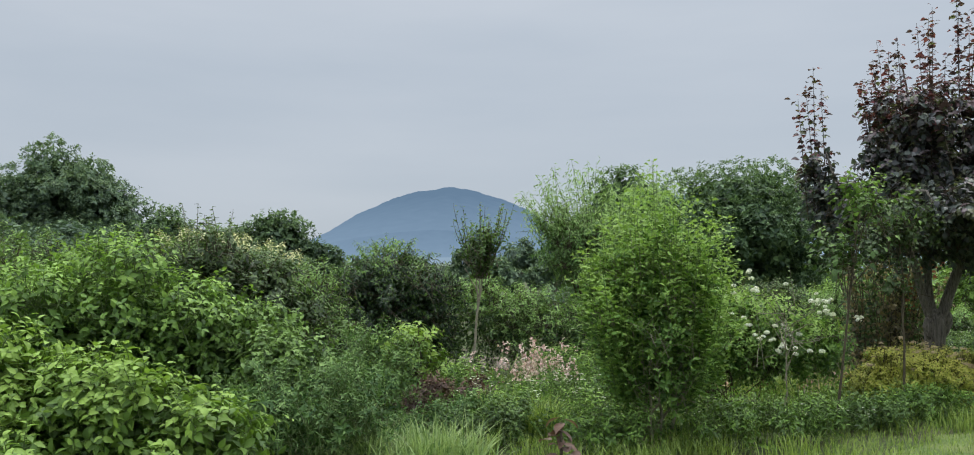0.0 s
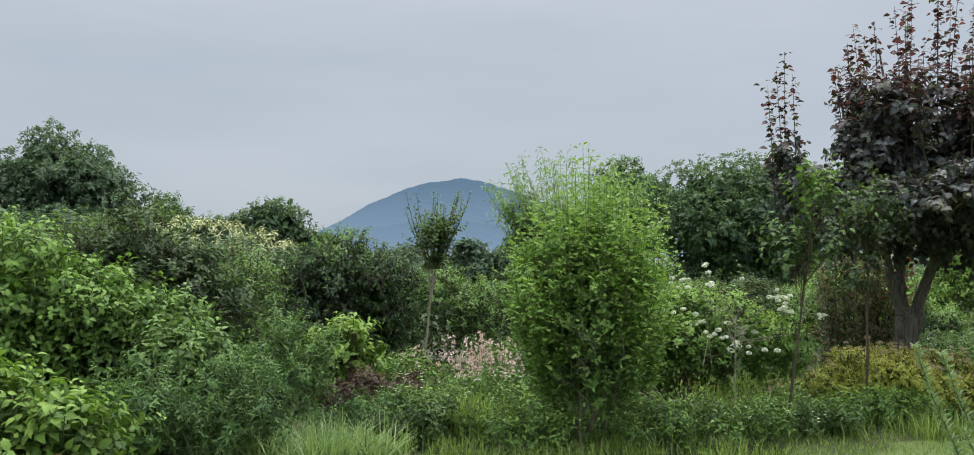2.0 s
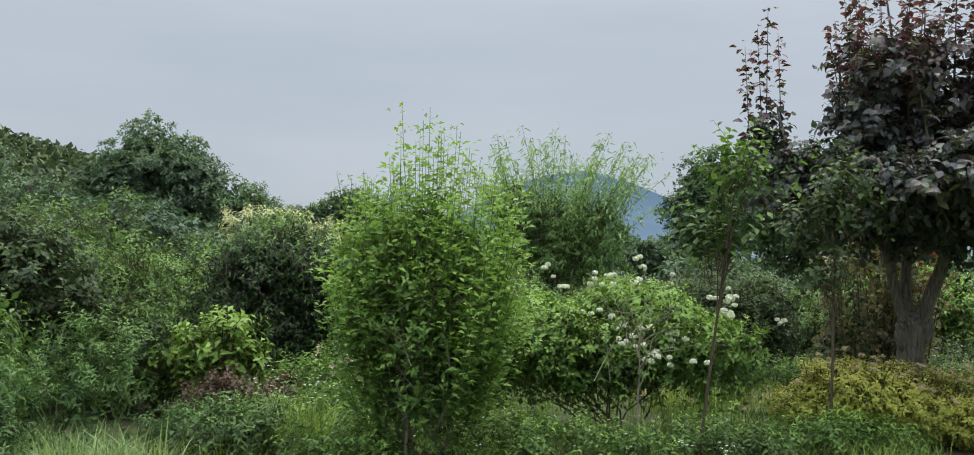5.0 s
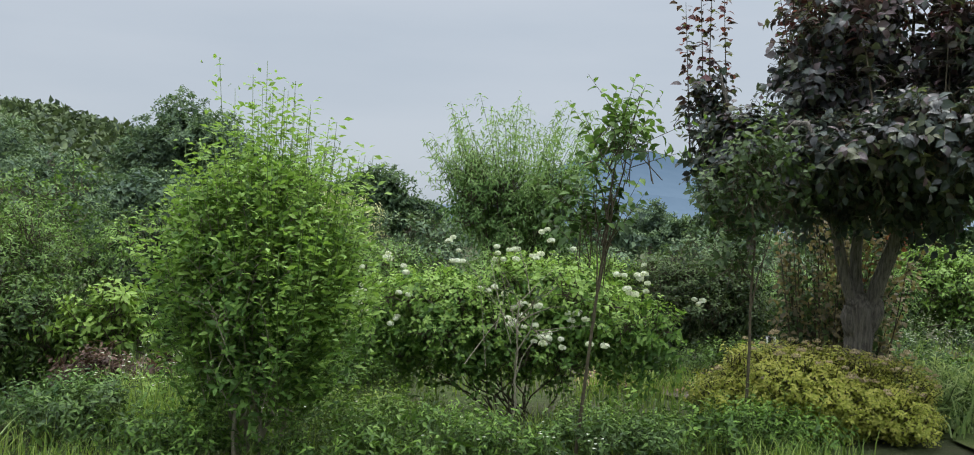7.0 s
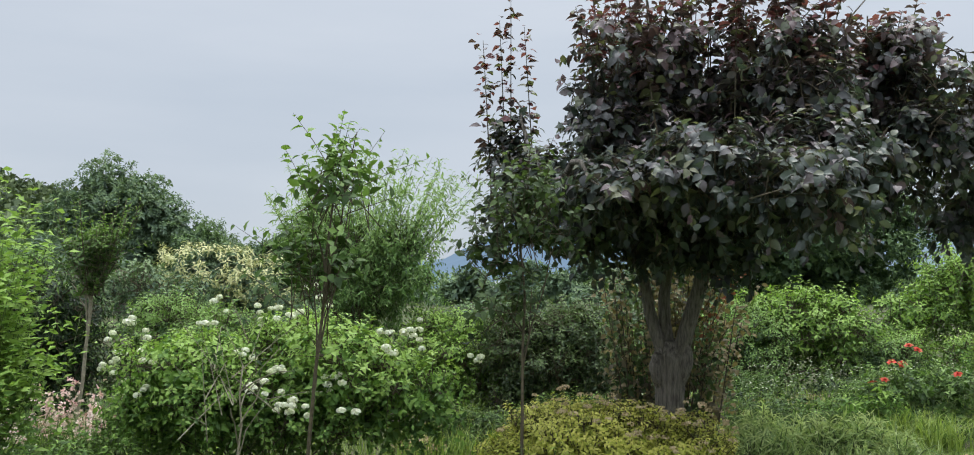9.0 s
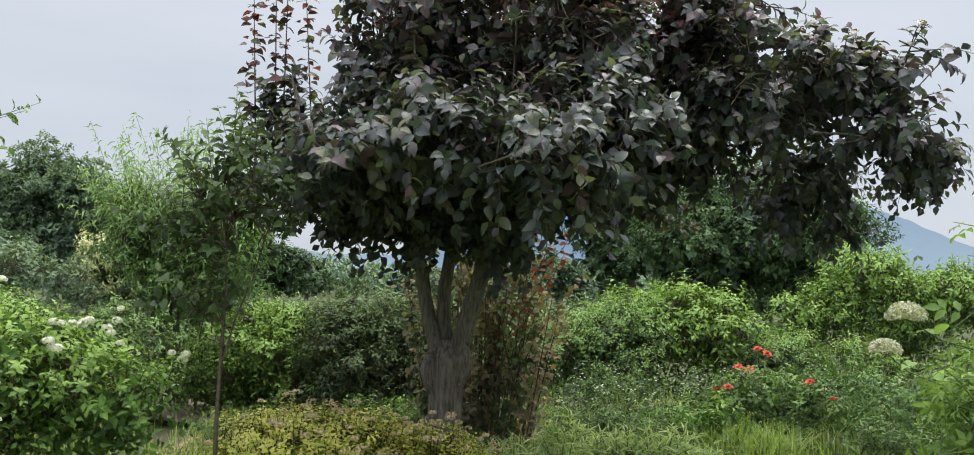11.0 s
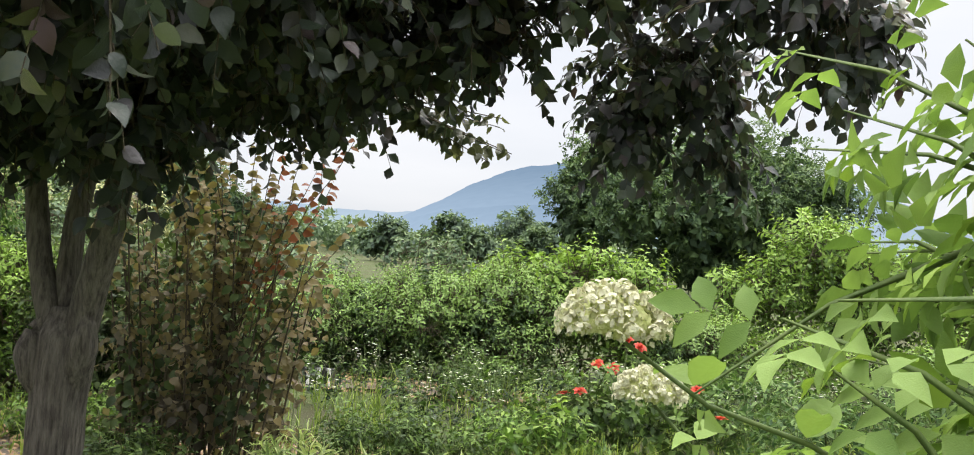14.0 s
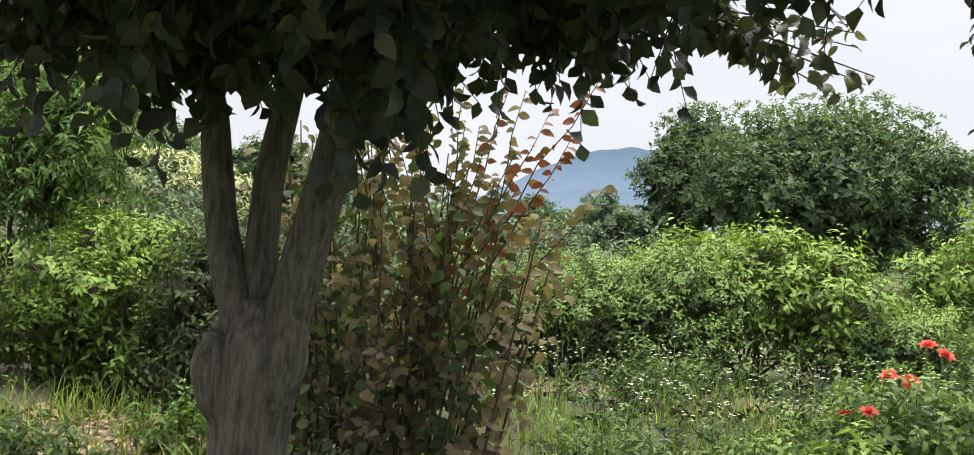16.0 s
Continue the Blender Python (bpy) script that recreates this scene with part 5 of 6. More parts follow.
args, sh = leafy(clumped(high_crown, rnd, 22, 0.2, 0.34, 0.55, 0.25), rnd, shoots=1120, tip_young=0.5, top_pale=0.5, **habit)
args_low, sh_low = leafy(clumped(low_crown, rnd, 24, 0.2, 0.34, 0.55, 0.25), rnd, shoots=3250, tip_young=0.3, top_pale=0.2, **habit)
hang = [(8.05, 11.2, 2.0, 0.1, 0.1, 0.2), (7.67, 11.2, 2.0, 0.11, 0.1, 0.22), (7.85, 11.2, 2.25, 0.32, 0.22, 0.14), (8.38, 10.6, 2.3, 0.2, 0.2, 0.1)]
args2, sh2 = leafy(hang, rnd, shoots=200, leaves=10, shoot=(0.12, 0.26), leaf=0.09, ratio=0.6, up=-0.4, droop=0.6, sag=0.5, shell=0.2, shape="broad", jitter=0.35, spread=0.6, tip_young=0.3, top_pale=0.2)
# a low branch end that reaches out past the ninebark
ba = [(6.45, 11.38, 2.12)] * 9
bb = [(6.75 + 0.4 * rnd.rand(), 11.38 + rnd.normal(0, 0.08), 2.04 - 0.26 * rnd.rand()) for _ in ba]
(v, t, yv), paths = leader_leaves(ba, bb, rnd, 22, 0.095, 0.62, "broad", hang=(-1.4, -0.2), from_s=0.2, young=(0.1, 0.5), face=(0, -1.0, 0.5))
part("low_spray", (v, t), M_PURPLE_GREEN, pt, "bronze-green leaves of a low branch", youth=yv, kind="stuff")
part("spray_twig", path_tubes(paths, 0.005, 0.002), M_TWIG, pt, kind="stuff")
# upright leaders: a separate sparse spire, then the main crest
tops = [(3.82, 10.9, 3.6), (3.95, 11.0, 3.8), (4.05, 11.0, 4.02), (4.16, 11.05, 3.75), (4.62, 11.0, 3.8), (4.75, 10.9, 4.1), (4.95, 10.9, 4.2), (5.1, 11.0, 4.4), (5.3, 10.9, 4.55), (5.5, 10.9, 4.75), (5.75, 10.8, 4.9), (6.0, 10.8, 4.75), (6.25, 10.7, 4.6), (6.5, 10.7, 4.4), (4.9, 11.3, 4.1), (5.6, 11.2, 4.7), (6.8, 10.6, 4.1), (5.2, 10.4, 4.3), (5.9, 10.3, 4.4)]
for _ in range(24):
    x, y = rnd.uniform(4.7, 7.4), rnd.uniform(10.2, 11.5)
    tops.append((x, y, 4.85 - 0.42 * abs(x - 5.7) ** 1.3 - rnd.uniform(0, 0.9)))
pp = np.array([(x * (0.9 if x < 4.3 else 0.8) + (0.44 if x < 4.3 else 1.08) + rnd.normal(0, 0.05), y + rnd.normal(0, 0.08), 2.35 if x < 4.3 else 2.7 + 0.25 * (z - 3.5)) for x, y, z in tops])
dd, ln = unit(np.array(tops) - pp), np.linalg.norm(np.array(tops) - pp, axis=1)
s = (np.arange(76) + 0.5) / 76
pos = (pp[:, None] + dd[:, None] * (ln[:, None] * s)[..., None]).reshape(-1, 3)
pos += rnd.normal(0, 0.03, pos.shape)
ang = rnd.uniform(0, 6.28, len(pos))
ax = np.stack([np.cos(ang), np.sin(ang), -0.5 + 0.7 * rnd.rand(len(pos))], -1)
args3 = (pos, ax, UP + rnd.normal(0, 0.4, pos.shape), 0.115 * rnd.uniform(0.6, 1.1, len(pos)) * np.tile(1.1 - 0.4 * s, len(pp)), 0.66, "broad", np.tile(0.25 + 0.7 * s, len(pp)))
fields = [np.concatenate([args[k], args_low[k], args2[k], args3[k]]) for k in (0, 1, 2, 3)]
ages = np.concatenate([args[6], args_low[6], args2[6], args3[6]])
# the lowest leaves on the walk's side are single pieces
near = np.where((fields[0][:, 1] < 9.6) & (fields[0][:, 2] < 2.45))[0][:300]
rest = np.setdiff1d(np.arange(len(ages)), near)
pale = rnd.rand(len(ages)) < np.clip(0.85 - 0.33 * (fields[0][:, 2] - 1.6), 0.05, 0.8)
red = (ages > 0.5) & (rnd.rand(len(ages)) < 0.42)
for pick, mat, nm in ((rest[~pale[rest] & ~red[rest]], M_PURPLE, "foliage"), (rest[pale[rest] & ~red[rest]], M_PURPLE_GREEN, "green_foliage"), (rest[red[rest]], M_PURPLE_RED, "young_foliage")):
    front = fields[0][pick, 1] < 10.35
    for side, shape in ((pick[front], "broad"), (pick[~front], "oval")):
        v, t, yv = leaf_arrays(*(f[side] for f in fields), 0.7, shape, ages[side])
        part(nm, (v, t), mat, pt, youth=yv, kind="stuff", smooth=True)


def leaf_pieces(parent, pos, axis, normal, size, ratio, shape, materials, rnd, name="leaf"):
    """Single leaves that share a few meshes."""
    verts, tris = SHAPES[shape]
    meshes = []
    for m in materials:
        for age in (0.1, 0.35, 0.6):
            me = raw_mesh(name, verts * np.array((ratio, 1, 1)), tris, np.full(len(verts), age), True)
            me.materials.append(m)
            meshes.append(me)
    x, y, z = leaf_frames(axis, normal)
    origin = np.array(parent.location)
    for k in range(len(pos)):
        ob = new(name, meshes[rnd.randint(len(meshes))])
        ob.parent = parent
        s = size[k]
        q = pos[k] - origin
        ob.matrix_local = Matrix(((x[k][0] * s, y[k][0] * s, z[k][0] * s, q[0]), (x[k][1] * s, y[k][1] * s, z[k][1] * s, q[1]), (x[k][2] * s, y[k][2] * s, z[k][2] * s, q[2]), (0, 0, 0, 1)))


leaf_pieces(pt, *(f[near] for f in fields), 0.68, "broad", (M_PURPLE_GREEN, M_PURPLE, M_PURPLE_GREEN), rnd)
twig_chunks = [shoot_tubes(sh, rnd, 0.005), shoot_tubes(sh_low, rnd, 0.005), shoot_tubes(sh2, rnd, 0.0025), shoot_tubes((pp, dd, ln, 0.0), rnd, 0.008, 0.2)]
part("twig_mass", join_arrays(twig_chunks), M_TWIG, pt, kind="stuff")

# ---------------------------------------------------------------- rose bed and meadow strip
rr = shrub("red_rose_bush", "loose rose bush with coral-red blooms", (7.75, 13.0), [(7.75, 13.0, 0.4, 0.3, 0.28, 0.3), (8.1, 13.1, 0.3, 0.35, 0.3, 0.28), (7.5, 12.9, 0.25, 0.25, 0.25, 0.22)], M_MID, 81, shoots=159, leaves=9, leaf=0.070, ratio=0.55, up=0.9, shoot=(0.15, 0.35), stems=9, stem_r=0.006, stem_mat=M_STEM, core=0.5)
for k, q in enumerate([(7.8, 13.0, 0.88), (7.88, 13.0, 0.84), (7.62, 12.95, 0.72), (7.72, 12.95, 0.7), (7.52, 12.85, 0.55), (7.42, 12.9, 0.52), (8.25, 13.0, 0.6), (8.35, 12.6, 0.5)]):
    v, t, yv = rose_head(q, 0.048, rnd, (0, -0.5, 1))
    part("flower", (v, t), M_RED, rr, "coral-red double rose", youth=yv)
    part("flower_stem", tube_arrays(bent((7.75 + 0.1 * (q[0] - 7.75), 13.0, 0.1), q, 5, 0.02, 0.01, rnd), np.linspace(0.005, 0.003, 5), 5), M_STEM, rr, smooth=True)

rnd = np.random.RandomState(82)
grass_patch("bamboo_grass", "low pale striped bamboo grass", spots(5.75, 10.15, 7.2, 11.5, 1300, rnd, 0.13, 50), M_BAMBOO, rnd, 0.36, 0.016, 0.6, 3)
shrub("bamboo_grass", "low pale striped bamboo grass under the tree", (6.4, 10.8), [(6.0, 10.6, 0.1, 0.4, 0.4, 0.16), (6.6, 10.8, 0.1, 0.5, 0.45, 0.18), (7.0, 11.2, 0.08, 0.35, 0.35, 0.14), (6.3, 11.4, 0.1, 0.5, 0.35, 0.15)], M_BAMBOO, 87, "grass", shoots=426, leaves=8, leaf=0.172, ratio=0.1, up=1.2, shoot=(0.12, 0.28), shape="lance", stem_mat=M_STEM, stems=0, spread=0.55, droop=0.1, tiers=12, core=0)
grass_patch("daylily_clump", "arching strap-shaped bright green leaves", spots(7.3, 12.0, 8.6, 12.6, 900, rnd, 0.1, 8), M_GRASS, rnd, 0.36, 0.016, 0.6, 4)
grass_patch("meadow_grass", "tall weedy grass in the flower strip", spots(5.2, 12.4, 10.5, 15.6, 1800, rnd, 0.18, 150), M_GRASS, rnd, 0.3, 0.012, 0.35, 3)
grass_patch("meadow_grass", "rough grass around the small trees", spots(2.6, 8.2, 5.0, 9.3, 1200, rnd, 0.15, 50), M_GRASS, rnd, 0.26, 0.01, 0.4, 3)
grass_patch("meadow_grass", "weeds along the east bed", spots(8.0, 9.4, 12.5, 15.6, 3000, rnd, 0.2, 120), M_GRASS, rnd, 0.3, 0.012, 0.4, 3)
shrub("weeds", "mixed leafy weeds under the hedge", (6.8, 14.4), [(5.9, 14.4, 0.15, 0.8, 0.6, 0.25), (7.3, 14.6, 0.15, 0.9, 0.6, 0.28), (8.9, 14.5, 0.2, 0.9, 0.7, 0.3), (6.6, 13.4, 0.12, 0.7, 0.5, 0.2), (10.2, 14.6, 0.2, 0.9, 0.8, 0.3)], M_DARK, 83, "weeds", shoots=420, leaves=9, leaf=0.070, ratio=0.35, up=1.3, shoot=(0.1, 0.22), shape="lance", stem_mat=M_STEM, stems=0, tiers=16, core=0.2, tip_young=0.55)
shrub("weeds", "leafy green weeds in the middle bed", (3.4, 8.9), [(3.6, 8.9, 0.05, 0.6, 0.4, 0.12), (2.2, 8.6, 0.05, 0.6, 0.4, 0.1), (4.5, 9.1, 0.08, 0.5, 0.3, 0.16), (0.6, 8.4, 0.1, 0.6, 0.5, 0.2)], M_FRESH, 84, "weeds", shoots=487, leaves=9, leaf=0.070, ratio=0.35, up=1.3, shoot=(0.15, 0.35), shape="lance", stem_mat=M_STEM, stems=0, core=0.2)
for k, (x, y, w, h, mat) in enumerate([(0.0, 7.6, 0.5, 0.22, M_MID), (0.9, 7.3, 0.45, 0.2, M_FRESH), (1.9, 7.6, 0.5, 0.24, M_FRESH), (2.6, 7.8, 0.5, 0.2, M_FRESH), (0.4, 8.9, 0.5, 0.3, M_FRESH), (1.2, 9.2, 0.5, 0.34, M_FRESH), (1.6, 8.5, 0.45, 0.12, M_GRASS),
                                          (3.6, 11.6, 0.45, 0.2, M_MID), (4.4, 12.4, 0.4, 0.2, M_FRESH), (5.1, 11.5, 0.35, 0.16, M_MID), (3.4, 8.4, 0.5, 0.12, M_MID), (4.2, 8.9, 0.45, 0.16, M_FRESH), (-0.4, 8.0, 0.4, 0.24, M_BLUEGREEN), (6.2, 12.6, 0.45, 0.22, M_MID), (7.0, 13.0, 0.45, 0.26, M_FRESH), (6.6, 15.4, 0.6, 0.2, M_MID), (8.2, 15.4, 0.7, 0.26, M_FRESH), (8.6, 11.8, 0.5, 0.24, M_MID), (9.6, 11.6, 0.6, 0.35, M_FRESH)]):
    shrub("weeds", "tangle of leafy green weeds in the bed", (x, y), [(x, y, 0.08, w, w * 0.7, h), (x + 0.25, y + 0.1, 0.08, w * 0.6, w * 0.5, h * 1.2)], mat, 200 + k, "weeds", "weeds in the beds", shoots=172, leaves=9, leaf=0.063, ratio=0.36, up=1.4, shoot=(0.12, 0.32), shape="lance", stem_mat=M_STEM, stems=0, tiers=10, core=0.2, tip_young=0.3, top_pale=0.15)
gp = shrub("yellow_herb", "small bright yellow-green herb", (7.25, 12.55), [(7.25, 12.55, 0.2, 0.2, 0.18, 0.2), (7.45, 12.6, 0.24, 0.14, 0.14, 0.22)], M_LIME, 85, "herb", shoots=62, leaves=8, leaf=0.084, ratio=0.4, up=1.0, shoot=(0.1, 0.22), stem_mat=M_STEM, stems=3)
shrub("pale_shrub", "loose grey-green shrub beside the roses", (9.0, 12.6), [(9.0, 12.6, 0.35, 0.5, 0.45, 0.35), (9.7, 12.8, 0.4, 0.5, 0.45, 0.4), (8.6, 13.4, 0.4, 0.4, 0.4, 0.4)], M_BLUEGREEN, 86, shoots=292, leaves=10, leaf=0.070, ratio=0.35, up=1.0, shoot=(0.15, 0.35), shape="lance", stem_mat=M_STEM)



def daisy_drift(label, x0, x1, y0, y1, count, low, high, rnd):
    ob = thing("fleabane_patch", (x0 + x1) / 2, (y0 + y1) / 2, label, "wildflowers")
    stems, heads = [], []
    for k in range(count):
        b = np.array((rnd.uniform(x0, x1), rnd.uniform(y0, y1), 0))
        q = b + np.array((rnd.normal(0, 0.05), rnd.normal(0, 0.05), rnd.uniform(low, high)))
        stems.append(tube_arrays(bent(b, q, 3), np.linspace(0.003, 0.002, 3), 3))
        heads += [q + rnd.normal(0, 0.03, 3) for j in range(3)]
    part("stem_mass", join_arrays(stems), M_STEM, ob, kind="stuff")
    pos = np.repeat(np.array(heads), 6, 0)
    ang = np.tile(np.arange(6) * 1.047, len(heads))
    v, t, yv = leaf_arrays(pos, np.stack([np.cos(ang), np.sin(ang), 0.1 + 0 * ang], -1), UP + rnd.normal(0, 0.2, pos.shape), np.full(len(pos), 0.013), 0.7, "plain", rnd.rand(len(pos)))
    part("blossom", (v, t), M_WHITE, ob, "tiny white flower heads", youth=yv, kind="stuff")
    return ob


daisy_drift("drift of small white daisy-like wildflowers", 5.4, 9.6, 13.3, 15.3, 150, 0.3, 0.58, rnd)
daisy_drift("white wildflowers among the weeds by the lime-green tree", -0.3, 1.2, 7.9, 9.4, 46, 0.3, 0.52, rnd)
daisy_drift("white wildflowers at the foot of the rose bush", 1.0, 3.4, 7.6, 8.7, 30, 0.15, 0.3, rnd)

# ---------------------------------------------------------------- elder by the path
el = thing("elder_shrub", 8.6, 8.3, "large-leaved elder shrub with cream flower heads", "shrub")
rnd = np.random.RandomState(90)
eb = [(8.2, 8.2, 1.5, 0.22, 0.28, 0.18), (8.12, 8.0, 1.15, 0.24, 0.3, 0.22), (7.98, 8.4, 0.9, 0.18, 0.25, 0.14), (8.32, 7.9, 0.72, 0.38, 0.36, 0.5), (8.5, 8.4, 0.8, 0.45, 0.45, 0.6), (8.45, 7.9, 1.35, 0.4, 0.4, 0.4), (8.9, 8.0, 1.0, 0.5, 0.6, 0.75), (8.15, 8.75, 0.7, 0.25, 0.3, 0.35), (7.95, 8.45, 1.02, 0.12, 0.15, 0.08), (8.3, 8.0, 1.72, 0.25, 0.25, 0.18)]
args, sh = leafy(eb, rnd, shoots=620, leaves=5, shoot=(0.14, 0.32), leaf=0.17, ratio=1.0, up=0.5, droop=0.3, shell=0.4, shape="compound", jitter=0.22, spread=0.75, tip_young=0.4, top_pale=0.5)
near = np.argsort(args[0][:, 0] + 0.3 * args[0][:, 1])[:300]
rest = np.setdiff1d(np.arange(len(args[0])), near)
v, t, yv = leaf_arrays(*(args[k][rest] for k in range(4)), 1.0, "compound", args[6][rest])
part("foliage", (v, t), M_ELDER, el, youth=yv, kind="stuff")
leaf_pieces(el, *(args[k][near] for k in range(4)), 1.0, "compound", (M_ELDER, M_ELDER, M_BROAD), rnd)
part("twig_mass", shoot_tubes(sh, rnd, 0.005), M_STEM, el, kind="stuff")
for q in [(8.3, 7.7, 1.2), (8.4, 7.9, 1.7), (8.7, 8.3, 1.5), (8.2, 8.6, 1.0), (8.9, 7.8, 1.4), (8.1, 7.7, 0.9)]:
    part("stem", tube_arrays(bent((8.6 + rnd.normal(0, 0.06), 8.3 + rnd.normal(0, 0.06), 0), q, 7, 0.05, 0.02, rnd), np.linspace(0.02, 0.007, 7), 7), M_TWIG, el, smooth=True)
part("branch", tube_arrays([(8.6, 8.25, 0.85), (8.35, 8.2, 1.0), (8.1, 8.2, 1.12), (7.95, 8.25, 1.16), (7.85, 8.3, 1.1)], (0.012, 0.011, 0.009, 0.007, 0.004), 7), M_TWIG, el, smooth=True)
flower_heads = [((7.6, 8.37, 1.33), 0.07, 0.62, (8.3, 8.3, 1.05), M_CREAM, 420), ((7.69, 8.95, 1.16), 0.066, 0.6, (8.3, 8.7, 0.85), M_CREAM, 380), ((8.06, 7.9, 1.46), 0.05, 0.3, (8.3, 7.95, 1.2), M_CREAM, 200), ((8.08, 7.72, 1.53), 0.07, 0.25, (8.35, 7.85, 1.25), M_CREAMGREEN, 260),
         ((7.98, 8.0, 1.5), 0.05, 0.25, (8.3, 8.0, 1.2), M_CREAMGREEN, 180)]
for c, r, flat, root, mat, n in flower_heads:
    v, t, yv = umbel(c, r, flat * 1.22, rnd)
    head = part("flower_head", (v, t), mat, el, "domed cream flower head", youth=yv)
    d, dt, _ = floret_ball(c, r * 0.8, flat * 1.05, 700, rnd, r * 0.09, 0.22)
    part("inner_floret", (d, dt), M_CREAMGREEN, head, "greenish inner florets", youth=np.full(len(d), 0.4), root=el)
    part("flower_stalk", tube_arrays(bent(root, (c[0], c[1], c[2] - 0.01), 7, -0.04, 0.008, rnd), np.linspace(0.0055, 0.003, 7), 6), M_STEM, el, smooth=True)
    for k in range(3):
        s = 0.45 + 0.2 * k
        q = np.array(root) * (1 - s) + np.array((c[0], c[1], c[2] - 0.03)) * s
        v, t, yv = leaf_arrays(np.array([q, q]), np.array([(0.3, 1, 0.15), (-0.1, -1, 0.1)]) + rnd.normal(0, 0.3, (2, 3)), np.array([UP, UP]) + rnd.normal(0, 0.2, (2, 3)), np.array((0.1, 0.09)), 0.5, "broad", np.array((0.4, 0.5)))
        part("stalk_leaves", (v, t), M_ELDER, el, youth=yv)

# ---------------------------------------------------------------- plants right beside the walk
fe = thing("feathery_plant", 1.78, 2.55, "tall feathery pale green fern-like plant", "herb")
rnd = np.random.RandomState(95)
for k, (x, z) in enumerate([(1.67, 1.27), (1.74, 1.25), (1.8, 1.21), (1.88, 1.2), (1.98, 1.18), (2.1, 1.13), (1.93, 1.1), (1.72, 1.1)]):
    b = np.array((1.98 + 0.02 * k + rnd.normal(0, 0.02), 2.56 + rnd.normal(0, 0.03), 0.0))
    q = np.array((x, 2.52 + rnd.uniform(-0.08, 0.08), z))
    path = bent(b, q, 12, 0.0, 0.004, rnd)
    path[:, 0] += 0.07 * np.sin(np.linspace(0, 3.14, 12))
    part("frond_stem", tube_arrays(path, np.linspace(0.004, 0.0015, 12), 5), M_STEM, fe, smooth=True)
    s = np.linspace(0.5, 1, 420)
    pos = np.stack([np.interp(s, np.linspace(0, 1, 12), path[:, i]) for i in range(3)], -1)
    ang = rnd.uniform(0, 6.28, len(pos))
    ax = np.stack([np.cos(ang), np.sin(ang), 1.1 + 0 * ang], -1)
    v, t, yv = leaf_arrays(pos, ax, UP + rnd.normal(0, 0.4, pos.shape), 0.04 * (1.25 - 0.7 * s), 0.22, "lance", np.clip(s, 0, 1))
    part("frond", (v, t), M_FROND, fe, youth=yv, kind="stuff")

br = thing("bronze_seedling", 0.135, 1.66, "bronze-red leafed seedling standing by the path", "sapling")
part("stem", tube_arrays(bent((0.135, 1.66, 0), (0.135, 1.65, 1.18), 7, 0, 0.006, rnd), np.linspace(0.006, 0.003, 7), 6), M_TWIG, br, smooth=True)
pos = np.stack([0.135 + rnd.normal(0, 0.008, 44), 1.65 + rnd.normal(0, 0.008, 44), np.linspace(0.95, 1.19, 44)], -1)
ang = np.arange(44) * 2.4
for k in range(44):
    v, t, yv = leaf_arrays(pos[k:k + 1], np.array([(math.cos(ang[k]), math.sin(ang[k]), rnd.uniform(-0.6, 0.5))]), np.array([UP]) + rnd.normal(0, 0.3, (1, 3)), np.array([0.034]), 0.6, "broad", np.array([rnd.rand() * 0.6]))
    part("leaf", (v, t), M_SEEDLING, br, youth=yv)

# ---------------------------------------------------------------- lawn, path and small objects


def flat_patch(name, label, category, outline, material, z):
    for _ in range(4):
        outline = [q for (ax, ay), (bx, by) in zip(outline, outline[1:] + outline[:1]) for q in ((0.75 * ax + 0.25 * bx, 0.75 * ay + 0.25 * by), (0.25 * ax + 0.75 * bx, 0.25 * ay + 0.75 * by))]
    outline = [(x + 0.12 * math.sin(5 * y + 2 * x), y + 0.12 * math.sin(4 * x - y)) for x, y in outline]
    bm = bmesh.new()
    bm.faces.new([bm.verts.new((x, y, z)) for x, y in outline])
    bmesh.ops.triangulate(bm, faces=bm.faces[:])
    me = bpy.data.meshes.new(name)
    bm.to_mesh(me)
    bm.free()
    ob = new(name, me)
    me.materials.append(material)
    return tagged(ob, label, category, kind="structure")


flat_patch("lawn", "short trodden lawn with dry patches", "lawn", [(-4, -4), (3, -4), (9.5, 4), (9.6, 9), (9.0, 12.1), (6.9, 12.1), (6.2, 10.6), (5.8, 9.0), (3.6, 7.7), (2.6, 6.4), (-1, 4.6), (-4, 3.5)], M_LAWN, 0.015)
flat_patch("garden_path", "bare earth garden path strewn with gravel", "path", [(-1.5, 14.6), (1.4, 13.2), (2.6, 12.9), (3.0, 13.2), (2.2, 14.4), (-1.2, 16.4)], M_PATH, 0.022)
flat_patch("gravel_strip", "bare earth strip in front of the hedge", "path", [(4.6, 15.2), (6.4, 15.3), (8.8, 15.8), (8.8, 16.1), (4.6, 15.9)], M_PATH, 0.022)
rnd = np.random.RandomState(97)
pts = np.concatenate([spots(2.9, 6.6, 6.0, 9.0, 7000, rnd), spots(6.4, 9.6, 9.4, 12.2, 14000, rnd)])
grass_patch("meadow_grass", "ragged grass along the edge of the beds", spots(-0.8, 5.2, 3.2, 7.4, 4200, rnd, 0.12, 110), M_GRASS, rnd, 0.2, 0.009, 0.45, 3)
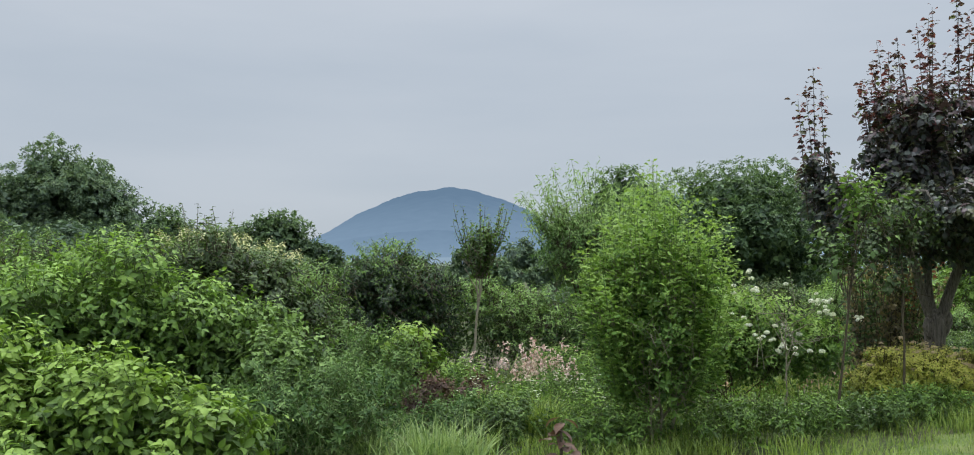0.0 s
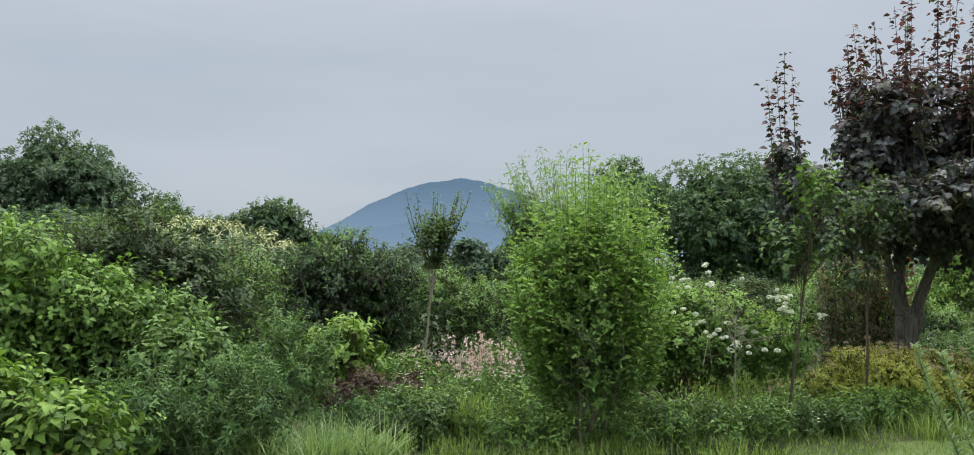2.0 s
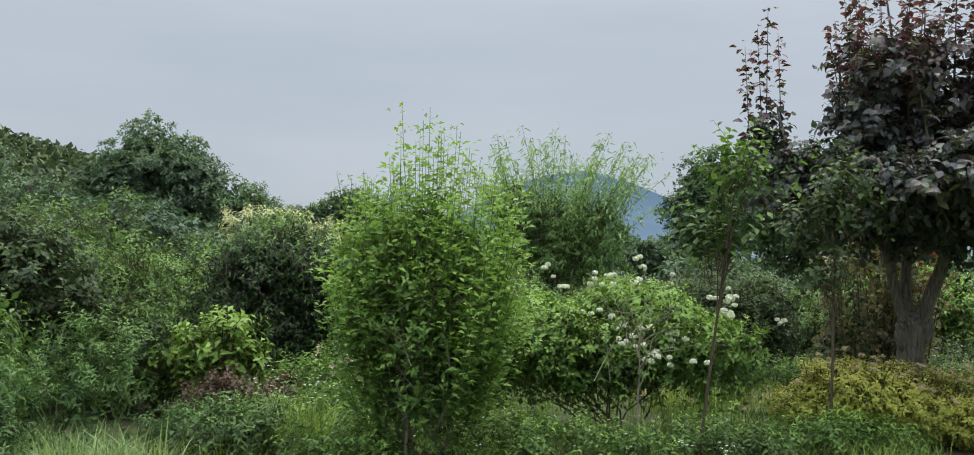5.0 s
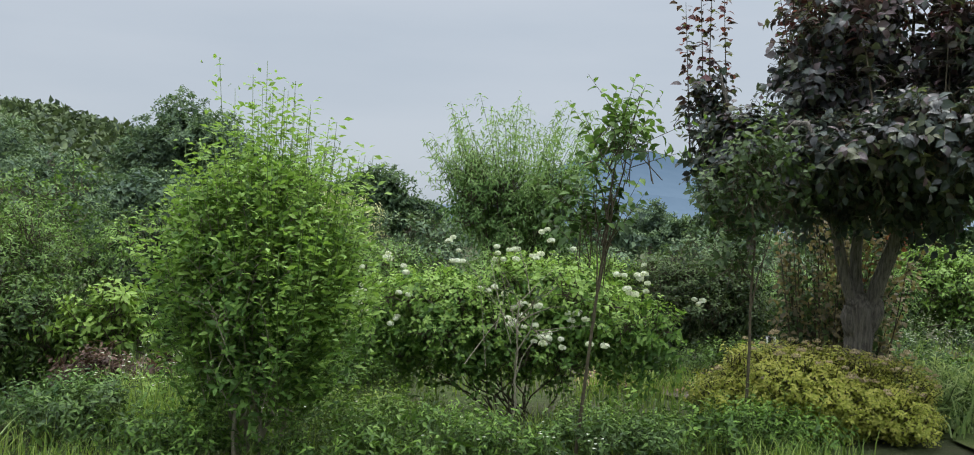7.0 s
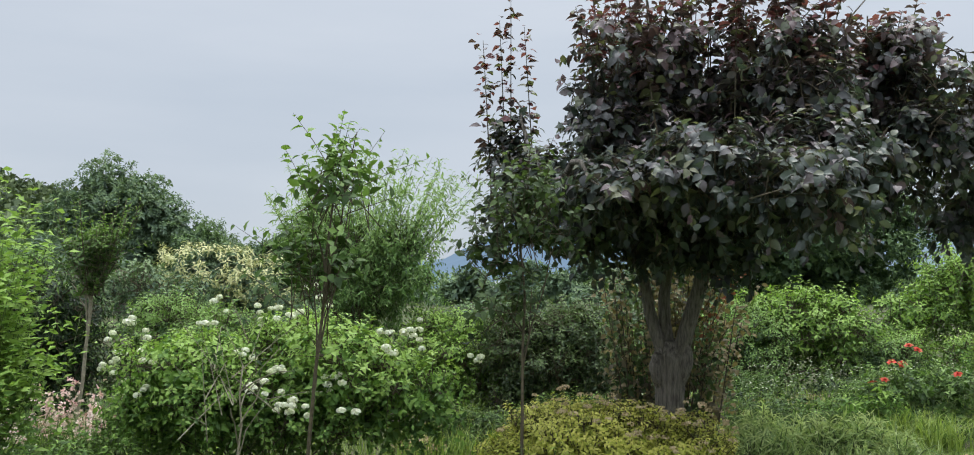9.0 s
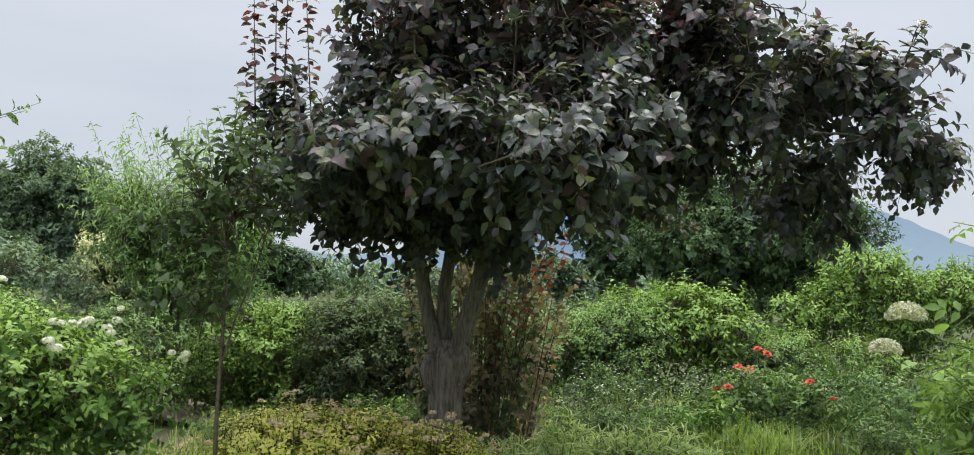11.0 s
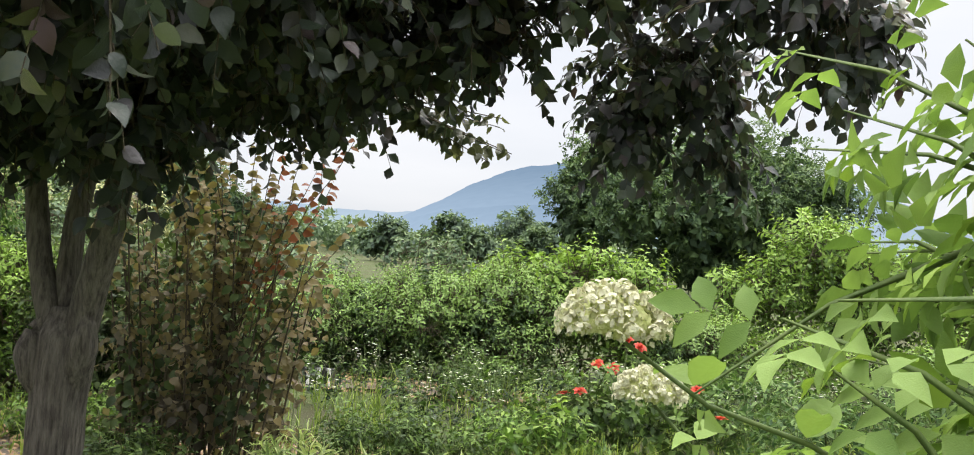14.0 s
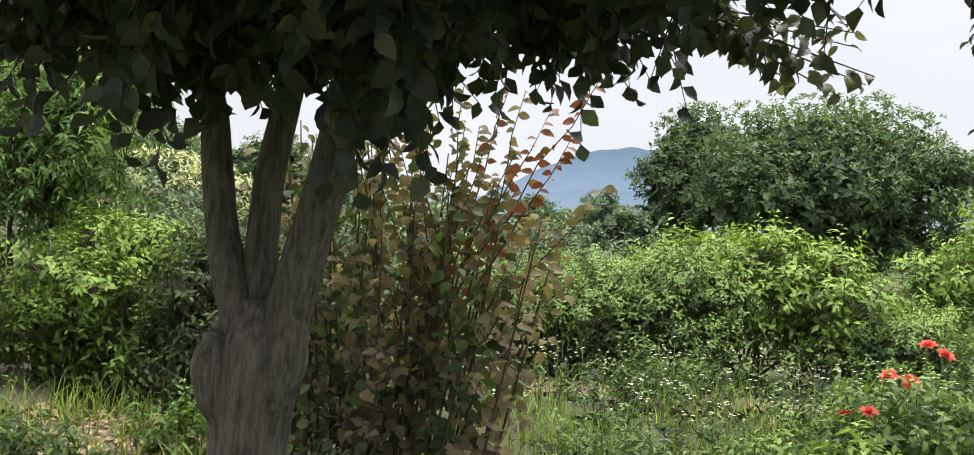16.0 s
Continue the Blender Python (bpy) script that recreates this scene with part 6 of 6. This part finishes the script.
grass_patch("lawn_grass", "short mown lawn grass", pts, M_GRASS, rnd, 0.07, 0.007, 0.5, 2)

flat_patch("mulch_bed", "bed mulched with dry tan leaves", "mulch", [(2.9, 11.2), (4.9, 10.9), (6.4, 11.7), (6.2, 12.9), (4.6, 13.2), (2.7, 12.9)], M_PATH, 0.02)
lp = np.concatenate([spots(2.9, 11.2, 6.2, 13.1, 2600, rnd), spots(5.0, 15.0, 8.6, 16.0, 700, rnd), spots(7.0, 10.6, 8.8, 12.0, 60, rnd)])
lp[:, 2] = 0.03 + 0.02 * rnd.rand(len(lp))
v, t, yv = leaf_arrays(lp, rnd.normal(size=lp.shape) * np.array((1, 1, 0.15)), UP + rnd.normal(0, 0.35, lp.shape), rnd.uniform(0.04, 0.085, len(lp)), 0.55, "small", rnd.rand(len(lp)))
lit = new("leaf_litter", raw_mesh("leaf_litter", v, t, yv))
lit.data.materials.append(M_DRY)
tagged(lit, "fallen dry tan leaves scattered on the ground", "leaf litter", kind="stuff")
grass_patch("daylily_clump", "bright strap-leaved clump beside the lime tree", spots(-0.1, 7.9, 0.75, 8.6, 800, rnd, 0.1, 7), M_GRASS, rnd, 0.42, 0.015, 0.55, 4)
grass_patch("meadow_grass", "tufts of grass at the foot of the tree", spots(3.0, 10.6, 5.2, 12.2, 900, rnd, 0.08, 26), M_GRASS, rnd, 0.3, 0.012, 0.45, 3)
tg = thing("plant_label", 7.91, 9.05, "white plastic plant label on a stake", "label")
bm = bmesh.new()
bmesh.ops.create_cube(bm, size=1.0, matrix=Matrix.Translation((0, 0, 0.42)) @ Matrix.Diagonal((0.06, 0.004, 0.1, 1)))
bmesh.ops.bevel(bm, geom=bm.edges[:], offset=0.0015, segments=1, affect="EDGES")
me = bpy.data.meshes.new("label_plate")
bm.to_mesh(me)
bm.free()
me.materials.append(M_PLASTIC)
pl = new("label_plate", me)
pl.parent = tg
part("stake", tube_arrays([(7.91, 9.054, 0), (7.91, 9.054, 0.4)], (0.004, 0.004), 6), M_PLASTIC, tg)

cr = thing("plastic_crate", 5.05, 15.4, "small black and white slatted crate under the hedge", "crate")
for k in range(6):
    bm = bmesh.new()
    bmesh.ops.create_cube(bm, size=1.0, matrix=Matrix.Translation((-0.125 + 0.05 * k, -0.1, 0.09)) @ Matrix.Diagonal((0.028, 0.012, 0.18, 1)))
    me = bpy.data.meshes.new("slat")
    bm.to_mesh(me)
    bm.free()
    me.materials.append(M_PLASTIC if k % 2 else M_BLACK)
    sl = new("slat", me)
    sl.parent = cr
bm = bmesh.new()
bmesh.ops.create_cube(bm, size=1.0, matrix=Matrix.Translation((0, 0, 0.08)) @ Matrix.Diagonal((0.29, 0.18, 0.16, 1)))
bmesh.ops.bevel(bm, geom=bm.edges[:], offset=0.006, segments=2, affect="EDGES")
me = bpy.data.meshes.new("box")
bm.to_mesh(me)
bm.free()
me.materials.append(M_BLACK)
bx = new("box", me)
bx.parent = cr
